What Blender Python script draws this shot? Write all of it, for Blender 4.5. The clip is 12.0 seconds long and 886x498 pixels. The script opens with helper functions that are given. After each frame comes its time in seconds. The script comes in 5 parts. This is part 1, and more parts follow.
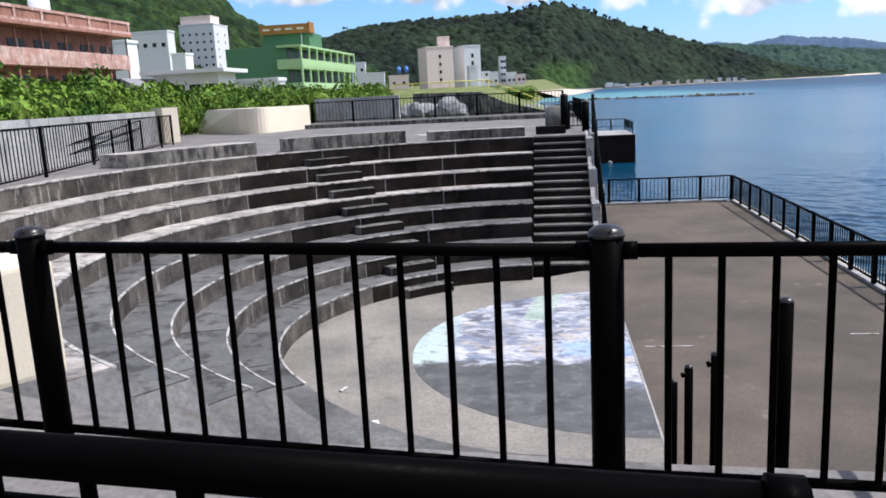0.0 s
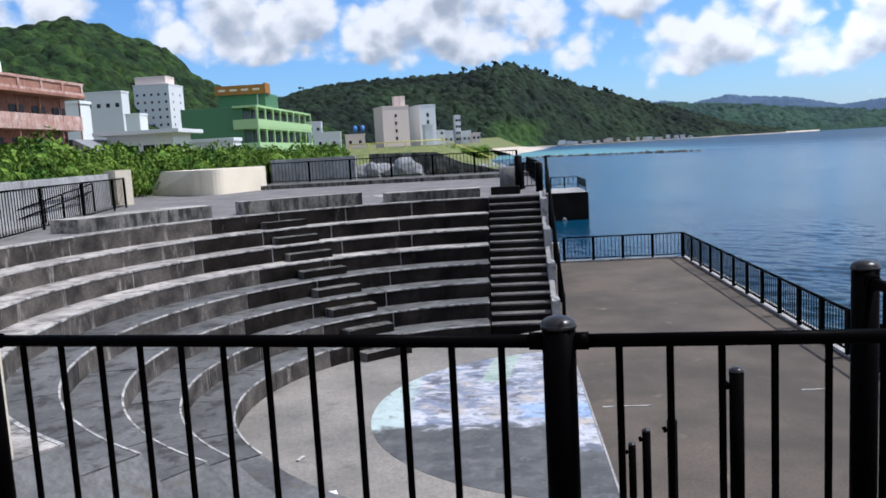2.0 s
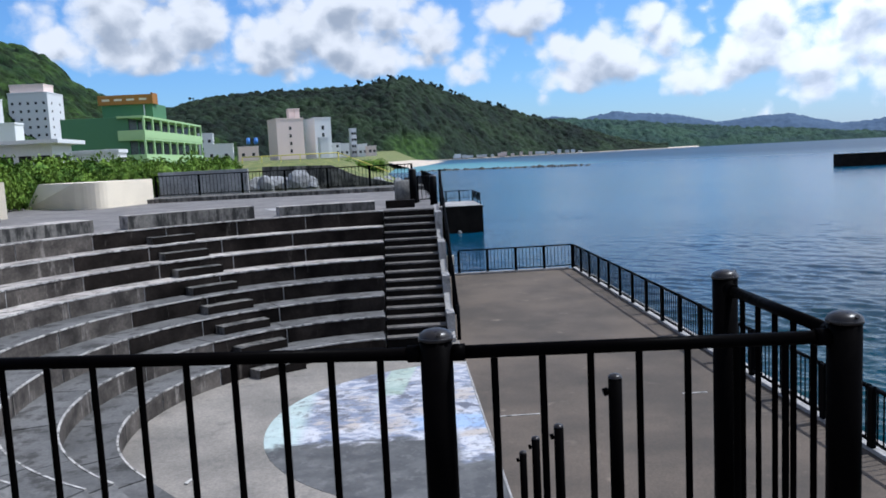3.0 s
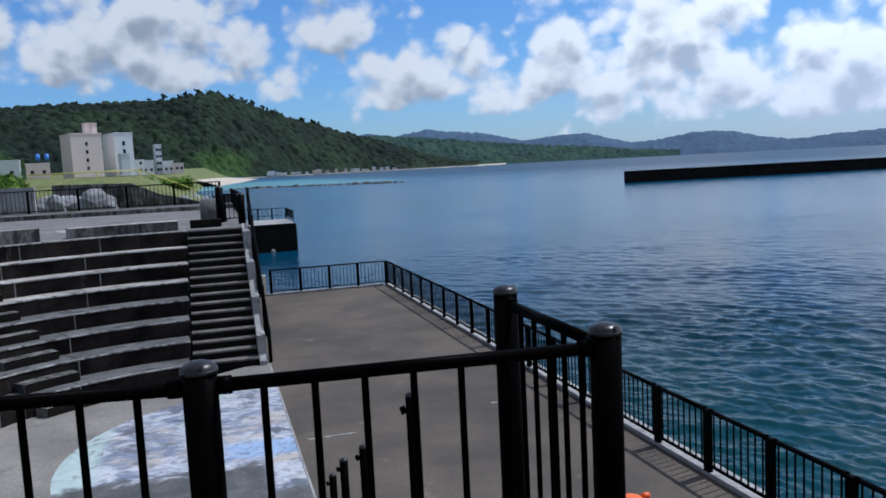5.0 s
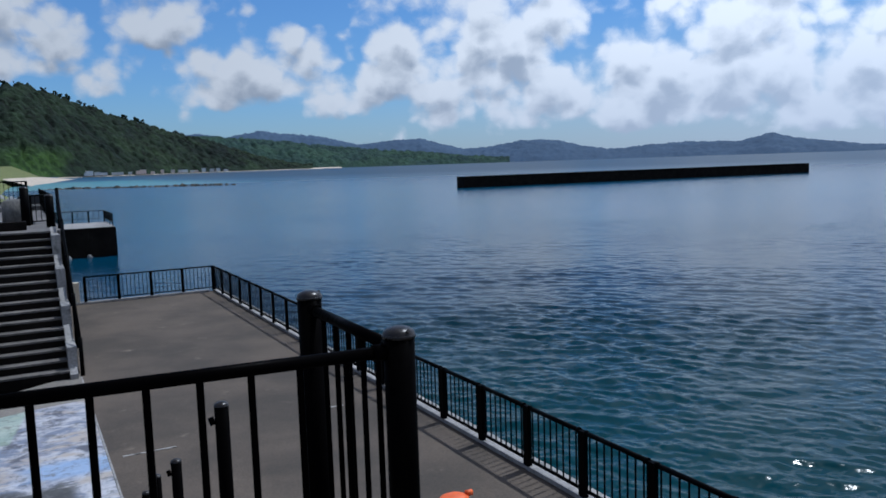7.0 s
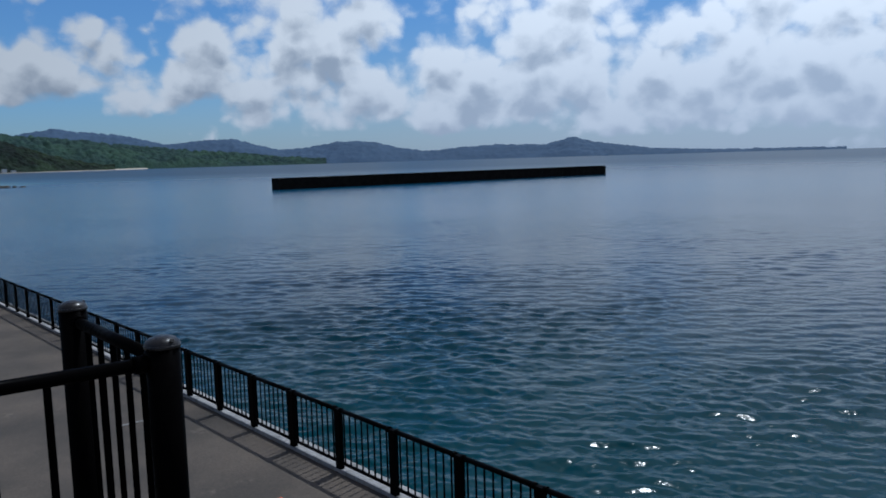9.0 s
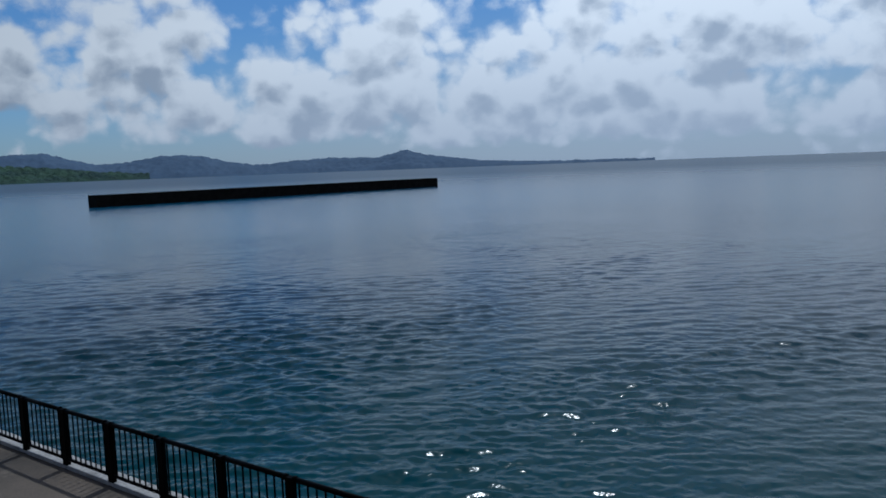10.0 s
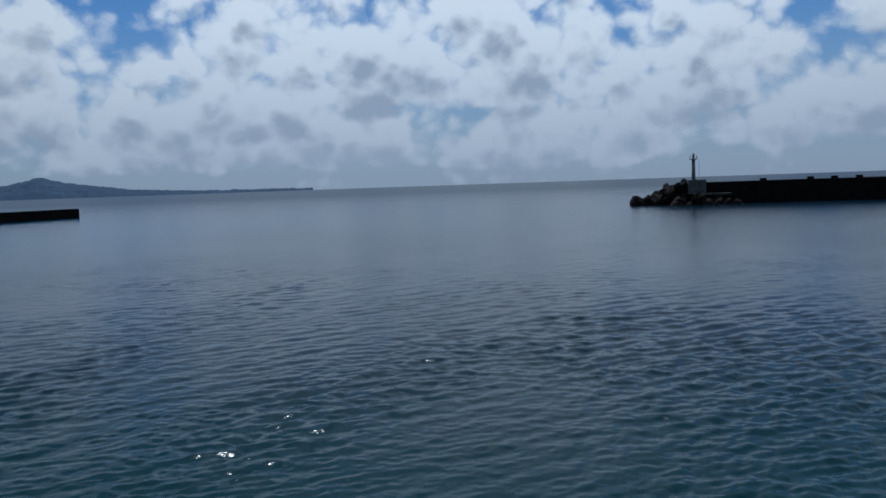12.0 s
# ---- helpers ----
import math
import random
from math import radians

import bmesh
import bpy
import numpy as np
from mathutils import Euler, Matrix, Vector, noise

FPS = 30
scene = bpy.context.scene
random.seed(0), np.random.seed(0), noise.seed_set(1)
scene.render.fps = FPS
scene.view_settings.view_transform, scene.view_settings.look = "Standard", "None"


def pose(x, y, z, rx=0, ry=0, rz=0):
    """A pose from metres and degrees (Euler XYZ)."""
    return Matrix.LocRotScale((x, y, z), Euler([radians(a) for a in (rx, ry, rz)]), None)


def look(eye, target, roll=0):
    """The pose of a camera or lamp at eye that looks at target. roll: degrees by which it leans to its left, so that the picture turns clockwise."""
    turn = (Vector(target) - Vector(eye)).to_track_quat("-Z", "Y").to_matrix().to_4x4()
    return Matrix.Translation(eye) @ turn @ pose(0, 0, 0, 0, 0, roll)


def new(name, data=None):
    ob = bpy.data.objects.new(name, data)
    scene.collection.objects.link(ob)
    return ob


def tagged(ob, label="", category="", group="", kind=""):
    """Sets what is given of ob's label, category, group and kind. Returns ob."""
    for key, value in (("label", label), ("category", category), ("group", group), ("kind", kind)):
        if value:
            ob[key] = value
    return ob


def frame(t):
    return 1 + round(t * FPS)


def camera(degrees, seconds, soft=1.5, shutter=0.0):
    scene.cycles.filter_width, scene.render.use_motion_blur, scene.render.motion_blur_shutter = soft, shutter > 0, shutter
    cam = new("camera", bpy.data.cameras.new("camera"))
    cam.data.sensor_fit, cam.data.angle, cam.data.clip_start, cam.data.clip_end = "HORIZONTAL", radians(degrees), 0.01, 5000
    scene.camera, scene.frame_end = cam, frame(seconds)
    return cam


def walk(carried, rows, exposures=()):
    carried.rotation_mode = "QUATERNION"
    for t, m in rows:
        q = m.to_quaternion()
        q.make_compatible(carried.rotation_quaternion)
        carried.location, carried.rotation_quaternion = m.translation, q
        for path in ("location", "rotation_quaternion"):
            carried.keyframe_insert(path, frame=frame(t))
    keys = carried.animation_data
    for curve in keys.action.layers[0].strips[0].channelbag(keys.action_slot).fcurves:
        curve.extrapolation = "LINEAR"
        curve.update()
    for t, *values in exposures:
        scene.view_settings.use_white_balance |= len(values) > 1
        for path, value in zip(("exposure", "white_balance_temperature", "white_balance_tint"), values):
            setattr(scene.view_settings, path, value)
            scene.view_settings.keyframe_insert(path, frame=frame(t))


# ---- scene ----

# ---------------------------------------------------------------- camera
cam = camera(58.2, 12.0, soft=1.7)
PATH = [
    (0.0, 0.000, 0.000, 1.458, 7.25, -10.99, 2.88),
    (0.5, -0.006, 0.013, 1.537, 6.88, -10.60, 3.95),
    (1.0, -0.003, 0.019, 1.567, 6.64, -9.24, 3.27),
    (1.5, 0.001, -0.017, 1.582, 6.13, -7.82, 2.89),
    (2.0, 0.018, -0.033, 1.593, 4.11, -7.09, 3.17),
    (2.5, 0.055, -0.061, 1.595, 0.13, -6.56, 2.68),
    (3.0, 0.088, -0.067, 1.598, -3.30, -6.53, 2.85),
    (5.0, 0.265, -0.004, 1.598, -16.49, -5.97, 2.88),
    (5.5, 0.312, 0.001, 1.595, -20.17, -5.88, 2.55),
    (6.0, 0.347, -0.014, 1.598, -23.11, -5.80, 2.60),
    (6.5, 0.382, -0.037, 1.597, -25.88, -5.97, 2.17),
    (8.5, 0.511, -0.106, 1.584, -36.44, -6.49, 1.74),
    (9.0, 0.568, -0.130, 1.585, -41.27, -6.45, 1.62),
    (9.5, 0.618, -0.156, 1.582, -47.19, -6.26, 1.84),
    (10.0, 0.687, -0.195, 1.588, -53.15, -5.90, 2.13),
    (10.5, 0.752, -0.237, 1.588, -61.13, -5.76, 1.82),
    (11.0, 0.817, -0.285, 1.584, -66.59, -5.41, 1.49),
    (11.5, 0.881, -0.336, 1.578, -72.63, -4.95, 1.54),
    (12.0, 0.944, -0.387, 1.571, -77.25, -4.64, 1.95),
]
EXPOSURES = [(0.0, 0.22, 5950, 13), (2.0, -0.03, 5700, 11), (3.0, -0.10, 5550, 10), (5.0, -0.48, 5400, 9), (8.5, -0.92, 5300, 7), (10.0, -1.18, 5250, 5), (12.0, -1.42, 5200, 4)]
walk(cam, [(t, pose(x, y, z, 90 + pitch, roll, yaw)) for t, x, y, z, yaw, pitch, roll in PATH], EXPOSURES)

# ---------------------------------------------------------------- levels and plan
STAGE = -3.34           # stage and sea deck
SEA = -4.6
TOP = -0.03             # upper terrace
CX, CY = -0.12, 15.0    # centre of the seating
R0, TREAD, RISE = 5.08, 0.869, 0.4083
RIM = R0 + 7 * TREAD
SUN_AZ, SUN_EL = 78.0, 60.0     # clockwise from +y, degrees


def polar(az, d, z=0.0):
    a = radians(az)
    return Vector((d * math.sin(a), d * math.cos(a), z))


# ---------------------------------------------------------------- node helpers
def nd(nt, kind, **props):
    n = nt.nodes.new(kind)
    for k, v in props.items():
        if k == "op":
            n.operation = v
        elif k == "blend":
            n.blend_type = v
        elif k == "dtype":
            n.data_type = v
        elif k == "bands":
            n.feature = v
    return n


def val(nt, socket, v):
    if isinstance(v, (int, float, tuple, list)):
        socket.default_value = v
    else:
        nt.links.new(v, socket)


def mth(nt, op, a, b=0.0, clamp=False):
    n = nd(nt, "ShaderNodeMath", op=op)
    n.use_clamp = clamp
    val(nt, n.inputs[0], a)
    val(nt, n.inputs[1], b)
    return n.outputs[0]


def mixc(nt, fac, a, b, blend="MIX"):
    n = nt.nodes.new("ShaderNodeMix")
    n.data_type, n.blend_type = "RGBA", blend
    val(nt, n.inputs[0], fac)
    val(nt, n.inputs[6], a if not isinstance(a, tuple) else (*a[:3], 1))
    val(nt, n.inputs[7], b if not isinstance(b, tuple) else (*b[:3], 1))
    return n.outputs[2]


def noi(nt, vec, scale, detail=4.0, rough=0.55, dist=0.0):
    n = nt.nodes.new("ShaderNodeTexNoise")
    if vec is not None:
        nt.links.new(vec, n.inputs["Vector"])
    n.inputs["Scale"].default_value = scale
    n.inputs["Detail"].default_value = detail
    n.inputs["Roughness"].default_value = rough
    n.inputs["Distortion"].default_value = dist
    return n.outputs[0]


def ramp(nt, fac, lo, hi, a=0.0, b=1.0, smooth=True):
    n = nt.nodes.new("ShaderNodeMapRange")
    n.interpolation_type = "SMOOTHSTEP" if smooth else "LINEAR"
    val(nt, n.inputs[0], fac)
    for i, v in enumerate((lo, hi, a, b)):
        val(nt, n.inputs[i + 1], v)
    return n.outputs[0]


def scaled(nt, vec, s, loc=(0, 0, 0)):
    n = nt.nodes.new("ShaderNodeMapping")
    nt.links.new(vec, n.inputs[0])
    n.inputs[1].default_value = loc
    n.inputs[3].default_value = s
    return n.outputs[0]


# ---------------------------------------------------------------- world, sky with cumulus
world = bpy.data.worlds.new("sky")
scene.world = world
world.use_nodes = True
world.cycles.sampling_method, world.cycles.sample_map_resolution = "MANUAL", 256
wt = world.node_tree
wt.nodes.clear()
w_out = wt.nodes.new("ShaderNodeOutputWorld")
sky = wt.nodes.new("ShaderNodeTexSky")
sky.sky_type, sky.sun_disc = "NISHITA", False
sky.sun_elevation, sky.sun_rotation = radians(SUN_EL), radians(SUN_AZ)
sky.air_density, sky.dust_density, sky.ozone_density = 1.0, 0.6, 2.5
tc = wt.nodes.new("ShaderNodeTexCoord")
sep = wt.nodes.new("ShaderNodeSeparateXYZ")
wt.links.new(tc.outputs["Generated"], sep.inputs[0])
dx, dy, dz = sep.outputs
az = mth(wt, "ARCTAN2", dx, dy)                # radians clockwise from +y
el = mth(wt, "ARCSINE", dz)

eld = mth(wt, "MULTIPLY", el, 180 / math.pi)
azd = mth(wt, "MULTIPLY", az, 180 / math.pi)


def puff(vec, scale, smooth=0.35):
    n = wt.nodes.new("ShaderNodeTexVoronoi")
    n.feature, n.distance = "SMOOTH_F1", "EUCLIDEAN"
    wt.links.new(vec, n.inputs["Vector"])
    n.inputs["Scale"].default_value = scale
    n.inputs["Smoothness"].default_value = smooth
    return mth(wt, "SUBTRACT", 1.0, n.outputs["Distance"])


# cumulus heaps: bearing, height of the flat base, half width and height, all in degrees
HEAPS = [(-31, 8.2, 5, 5), (-16, 7.6, 9, 8), (-3, 7.2, 9, 7), (5.5, 5.9, 1.6, 1.3), (9, 9.6, 4, 4), (15.5, 5.4, 5.5, 4.2), (20, 4.6, 3.2, 3.0), (25, 5.6, 3.6, 6), (28.5, 3.9, 2.6, 3),
         (33, 6.4, 6, 8), (36, 3.6, 5, 3.4), (43, 3.2, 6, 6), (50, 4.8, 7, 8), (57, 2.6, 9, 5), (64, 5.0, 7, 8.6), (73, 6.6, 7, 7), (70, 2.6, 9, 4), (82, 6.4, 8, 9), (86, 2.4, 10, 3.6), (95, 5.4, 7, 6.5), (104, 3.0, 9, 4.5), (112, 9.5, 9, 4)]


def density(shift, fine=1.0):
    """Cumulus density seen shift degrees higher up; fine: share of the small puffs."""
    e = mth(wt, "ADD", eld, shift)
    c = wt.nodes.new("ShaderNodeCombineXYZ")
    wt.links.new(azd, c.inputs[0])
    wt.links.new(mth(wt, "MULTIPLY", e, 1.15), c.inputs[1])
    c.inputs[2].default_value = 2.3
    v = c.outputs[0]
    warp = nd(wt, "ShaderNodeVectorMath", op="MULTIPLY_ADD")
    wn = wt.nodes.new("ShaderNodeTexNoise")
    wt.links.new(v, wn.inputs["Vector"])
    wn.inputs["Scale"].default_value = 0.42
    wn.inputs["Detail"].default_value = 4.0
    wt.links.new(wn.outputs[1], warp.inputs[0])
    warp.inputs[1].default_value = (1.6, 1.6, 0)
    wt.links.new(v, warp.inputs[2])
    v2 = warp.outputs[0]
    d = None
    for a0, e0, wa, we in HEAPS:
        u = mth(wt, "MULTIPLY", mth(wt, "SUBTRACT", azd, a0), 1 / wa)
        w = mth(wt, "SUBTRACT", e, e0)
        w = mth(wt, "MAXIMUM", mth(wt, "MULTIPLY", w, 1 / we), mth(wt, "MULTIPLY", w, -0.8))
        g = mth(wt, "SUBTRACT", 1.0, mth(wt, "ADD", mth(wt, "MULTIPLY", u, u), mth(wt, "MULTIPLY", w, w)))
        if d is None:
            d = g
        else:
            n = nd(wt, "ShaderNodeMath", op="SMOOTH_MAX")
            wt.links.new(d, n.inputs[0])
            wt.links.new(g, n.inputs[1])
            n.inputs[2].default_value = 0.3
            d = n.outputs[0]
    # scattered cloud over the rest of the sky
    rest = mth(wt, "MULTIPLY", mth(wt, "SUBTRACT", noi(wt, v, 0.07, 2), 0.47), 6.0)
    away = mth(wt, "MAXIMUM", ramp(wt, mth(wt, "ABSOLUTE", mth(wt, "SUBTRACT", azd, 38)), 76, 90), ramp(wt, e, 14, 17))
    d = mth(wt, "MAXIMUM", d, mth(wt, "SUBTRACT", rest, mth(wt, "MULTIPLY", mth(wt, "SUBTRACT", 1.0, away), 9.0)))
    d = mth(wt, "ADD", mth(wt, "MAXIMUM", d, -0.9), ramp(wt, azd, 24, 62, 0.05, 0.42))
    d = mth(wt, "MULTIPLY", d, 0.42)
    d = mth(wt, "ADD", d, mth(wt, "MULTIPLY", mth(wt, "SUBTRACT", puff(v2, 0.30), 0.50), 0.85))
    d = mth(wt, "ADD", d, mth(wt, "MULTIPLY", mth(wt, "SUBTRACT", puff(v2, 0.80), 0.52), 0.46 * fine))
    return mth(wt, "ADD", d, mth(wt, "MULTIPLY", mth(wt, "SUBTRACT", noi(wt, v2, 1.3, 5.0, 0.6), 0.5), 0.34 * fine))


dens = density(0.0)
above = density(1.2, 0.8)
cloud = ramp(wt, dens, -0.12, 0.34)
under = mth(wt, "SUBTRACT", mth(wt, "ADD", mth(wt, "MULTIPLY", above, 1.15), mth(wt, "MULTIPLY", dens, -0.3)), ramp(wt, azd, 24, 62, 0.0, 0.12))
thick = ramp(wt, under, 0.08, 0.72)
ccol = mixc(wt, thick, (1.0, 0.985, 0.975), (0.46, 0.50, 0.565))
haze = ramp(wt, eld, -1.0, ramp(wt, azd, 10, 60, 6.0, 13.0), 0.85, 0.0)
haze = mth(wt, "MULTIPLY", haze, ramp(wt, azd, 0, 65, 0.30, 0.95))
b_sky = wt.nodes.new("ShaderNodeBackground")
wt.links.new(mixc(wt, 1.0, sky.outputs[0], (0.70, 0.93, 1.18), "MULTIPLY"), b_sky.inputs[0])
b_sky.inputs[1].default_value = 0.125
b_cloud = wt.nodes.new("ShaderNodeBackground")
wt.links.new(ccol, b_cloud.inputs[0])
wt.links.new(ramp(wt, mth(wt, "ABSOLUTE", mth(wt, "SUBTRACT", azd, SUN_AZ)), 10, 75, 1.80, 0.94), b_cloud.inputs[1])
b_haze = wt.nodes.new("ShaderNodeBackground")
b_haze.inputs[0].default_value = (0.67, 0.73, 0.84, 1)
wt.links.new(ramp(wt, azd, 5, 70, 0.85, 1.12), b_haze.inputs[1])
m1 = wt.nodes.new("ShaderNodeMixShader")
m2 = wt.nodes.new("ShaderNodeMixShader")
wt.links.new(cloud, m1.inputs[0])
wt.links.new(b_sky.outputs[0], m1.inputs[1])
wt.links.new(b_cloud.outputs[0], m1.inputs[2])
wt.links.new(haze, m2.inputs[0])
wt.links.new(m1.outputs[0], m2.inputs[1])
wt.links.new(b_haze.outputs[0], m2.inputs[2])
wt.links.new(m2.outputs[0], w_out.inputs[0])

sun_data = bpy.data.lights.new("sun", "SUN")
sun_data.energy, sun_data.angle, sun_data.color = 5.0, radians(0.6), (1.0, 0.95, 0.87)
sun = new("sun", sun_data)
sun.matrix_world = look(polar(SUN_AZ, 50 * math.cos(radians(SUN_EL)), 50 * math.sin(radians(SUN_EL))), (0, 0, 0))


# ---------------------------------------------------------------- materials
def principled(name):
    m = bpy.data.materials.new(name)
    m.use_nodes = True
    nt = m.node_tree
    b = nt.nodes["Principled BSDF"]
    return m, nt, b


def wpos(nt):
    return nt.nodes.new("ShaderNodeNewGeometry").outputs["Position"]


def bump(nt, b, height, strength, dist):
    n = nt.nodes.new("ShaderNodeBump")
    n.inputs["Strength"].default_value = strength
    n.inputs["Distance"].default_value = dist
    nt.links.new(height, n.inputs["Height"])
    nt.links.new(n.outputs[0], b.inputs["Normal"])


def rnd(nt):
    return nt.nodes.new("ShaderNodeObjectInfo").outputs["Random"]


def surface(name, c1, c2, stain, grain=18.0, blotch=0.9, rough=0.85, stain_at=(0.52, 0.72), stain_amt=0.8, relief=0.4, jitter=0.0, metal=0.0, streak=0.0, spec=0.25):
    """Two tones mixed by blotches, stains on top, fine grain, bump."""
    m, nt, b = principled(name)
    p = wpos(nt)
    col = mixc(nt, ramp(nt, noi(nt, p, blotch, 5), 0.3, 0.7), c1, c2)
    sv = scaled(nt, p, (1, 1, 0.22)) if streak else p
    st = ramp(nt, noi(nt, sv, blotch * 2.7, 6, 0.65), *stain_at)
    col = mixc(nt, mth(nt, "MULTIPLY", st, stain_amt), col, stain)
    g = noi(nt, p, grain, 4, 0.7)
    col = mixc(nt, 1.0, col, mixc(nt, ramp(nt, g, 0.25, 0.75), (0.72, 0.72, 0.72), (1.22, 1.22, 1.22)), "MULTIPLY")
    if jitter:
        col = mixc(nt, 1.0, col, mixc(nt, rnd(nt), (1 - jitter,) * 3, (1 + jitter,) * 3), "MULTIPLY")
    nt.links.new(col, b.inputs["Base Color"])
    nt.links.new(ramp(nt, g, 0.2, 0.8, rough - 0.1, min(1.0, rough + 0.08)), b.inputs["Roughness"])
    b.inputs["Metallic"].default_value = metal
    b.inputs["Specular IOR Level"].default_value = spec
    bump(nt, b, g, relief, 0.01)
    return m


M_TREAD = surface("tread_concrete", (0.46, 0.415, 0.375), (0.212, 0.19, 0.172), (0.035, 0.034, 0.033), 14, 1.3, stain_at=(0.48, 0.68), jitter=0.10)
# Treads of the four lower tiers, darker grey than the upper ones.
M_TREAD_LOW = surface("lower_grey_concrete", (0.135, 0.13, 0.126), (0.078, 0.076, 0.074), (0.03, 0.028, 0.025), 16, 0.9, stain_at=(0.50, 0.64), jitter=0.08)
# North risers: mould, with their shade darkened into the base colour.
M_RISER = surface("shaded_mouldy_concrete", (0.026, 0.021, 0.018), (0.0065, 0.0054, 0.0047), (0.215, 0.188, 0.16), 14, 1.3, stain_at=(0.60, 0.80), stain_amt=0.5, jitter=0.16, streak=1, spec=0.05)
M_WALLCON = surface("weathered_concrete", (0.16, 0.152, 0.14), (0.085, 0.082, 0.078), (0.03, 0.03, 0.029), 12, 1.2, stain_at=(0.5, 0.7), streak=1)
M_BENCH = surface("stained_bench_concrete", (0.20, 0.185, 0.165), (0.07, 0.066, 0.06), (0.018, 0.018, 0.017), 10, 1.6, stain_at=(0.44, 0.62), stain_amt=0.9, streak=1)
# Near-black with paler streaks, for stair risers, walls, jetty and breakwaters.
M_DARKWALL = surface("dark_streaked_concrete", (0.0155, 0.0125, 0.0105), (0.0078, 0.0066, 0.0057), (0.04, 0.036, 0.032), 10, 0.8, stain_at=(0.6, 0.8), streak=1, spec=0.05)
M_NOSE = surface("pale_edge_concrete", (0.50, 0.47, 0.43), (0.32, 0.30, 0.28), (0.05, 0.048, 0.045), 14, 1.7, stain_at=(0.46, 0.62), stain_amt=0.85)
M_SIDEWALL = surface("bleached_grey_wall", (0.40, 0.39, 0.375), (0.27, 0.265, 0.255), (0.09, 0.088, 0.085), 12, 1.0, stain_at=(0.54, 0.72), streak=1)
M_LOWFLOOR = surface("patched_damp_floor", (0.15, 0.144, 0.14), (0.066, 0.064, 0.063), (0.10, 0.084, 0.064), 11, 0.85, stain_at=(0.56, 0.64), stain_amt=0.55)
# Lit copy of the riser concrete for the sunny west side, pale stains included.
M_RISER_LIT = surface("lit_stained_riser_concrete", (0.106, 0.092, 0.080), (0.032, 0.028, 0.025), (0.335, 0.30, 0.265), 14, 1.5, stain_at=(0.55, 0.72), stain_amt=0.6, jitter=0.2, streak=1, spec=0.1)
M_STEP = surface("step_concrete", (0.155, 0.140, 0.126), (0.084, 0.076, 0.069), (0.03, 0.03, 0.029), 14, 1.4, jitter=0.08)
M_TERRACE = surface("terrace_paving", (0.192, 0.176, 0.165), (0.126, 0.116, 0.110), (0.06, 0.058, 0.056), 20, 0.7)
M_DECK = surface("deck_concrete", (0.110, 0.086, 0.066), (0.062, 0.051, 0.041), (0.225, 0.18, 0.138), 24, 0.5, stain_at=(0.60, 0.76), stain_amt=0.65)
M_STAGE = surface("stage_concrete", (0.245, 0.218, 0.188), (0.165, 0.149, 0.13), (0.075, 0.071, 0.066), 22, 0.55, stain_at=(0.52, 0.75), stain_amt=0.6)
M_KERB = surface("pale_kerb", (0.36, 0.34, 0.32), (0.25, 0.24, 0.23), (0.11, 0.105, 0.10), 16, 1.5)
M_CREAM = surface("cream_painted_concrete", (0.80, 0.70, 0.54), (0.72, 0.63, 0.49), (0.45, 0.38, 0.29), 240, 0.7, stain_at=(0.58, 0.78), stain_amt=0.5)
M_ROCK = surface("grey_boulder", (0.30, 0.30, 0.30), (0.17, 0.17, 0.17), (0.08, 0.08, 0.08), 4, 0.8)
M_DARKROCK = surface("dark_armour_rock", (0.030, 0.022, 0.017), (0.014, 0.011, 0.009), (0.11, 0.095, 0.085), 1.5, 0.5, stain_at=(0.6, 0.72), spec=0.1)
M_REEF = surface("wet_brown_reef", (0.11, 0.095, 0.075), (0.06, 0.053, 0.045), (0.16, 0.15, 0.13), 1.5, 0.3)
M_SAND = surface("beach_sand", (0.55, 0.46, 0.36), (0.45, 0.38, 0.30), (0.30, 0.26, 0.21), 0.6, 0.03)
M_GRASS = surface("dry_grass", (0.15, 0.17, 0.045), (0.075, 0.10, 0.028), (0.21, 0.185, 0.075), 5, 0.6, stain_at=(0.46, 0.66), relief=0.9)


def paint(name, col, rough=0.4, coat=0.0, wear=0.25, spec=0.5):
    m, nt, b = principled(name)
    p = wpos(nt)
    n = noi(nt, p, 9, 5, 0.6)
    c2 = tuple(c * (1 - wear) for c in col)
    nt.links.new(mixc(nt, ramp(nt, n, 0.3, 0.75), col, c2), b.inputs["Base Color"])
    nt.links.new(ramp(nt, noi(nt, p, 40, 3), 0.2, 0.8, max(0.05, rough - 0.1), rough + 0.12), b.inputs["Roughness"])
    b.inputs["Coat Weight"].default_value = coat
    b.inputs["Specular IOR Level"].default_value = spec
    bump(nt, b, noi(nt, p, 120, 2), 0.12, 0.002)
    return m


M_RAIL = paint("black_rail_paint", (0.0018, 0.0015, 0.0015), 0.42, spec=0.008)
M_CAP = paint("brown_black_cap", (0.013, 0.009, 0.007), 0.32, spec=0.35)
M_FAR_RAIL = paint("dark_rail_paint", (0.0022, 0.0023, 0.0026), 0.5, spec=0.02)
M_ORANGE = paint("orange_plastic", (0.80, 0.13, 0.02), 0.5, wear=0.15)
M_GLASS = paint("dark_window_glass", (0.012, 0.014, 0.017), 0.3, spec=0.25)
M_WHITE = paint("white_render", (0.76, 0.76, 0.76), 0.8, wear=0.12)
M_GREYWHITE = paint("greyish_white_render", (0.66, 0.66, 0.67), 0.85, wear=0.15)
M_PINKISH = paint("pale_pink_render", (0.76, 0.62, 0.56), 0.85, wear=0.12)
M_GREEN = paint("green_painted_wall", (0.07, 0.185, 0.085), 0.7, wear=0.15)
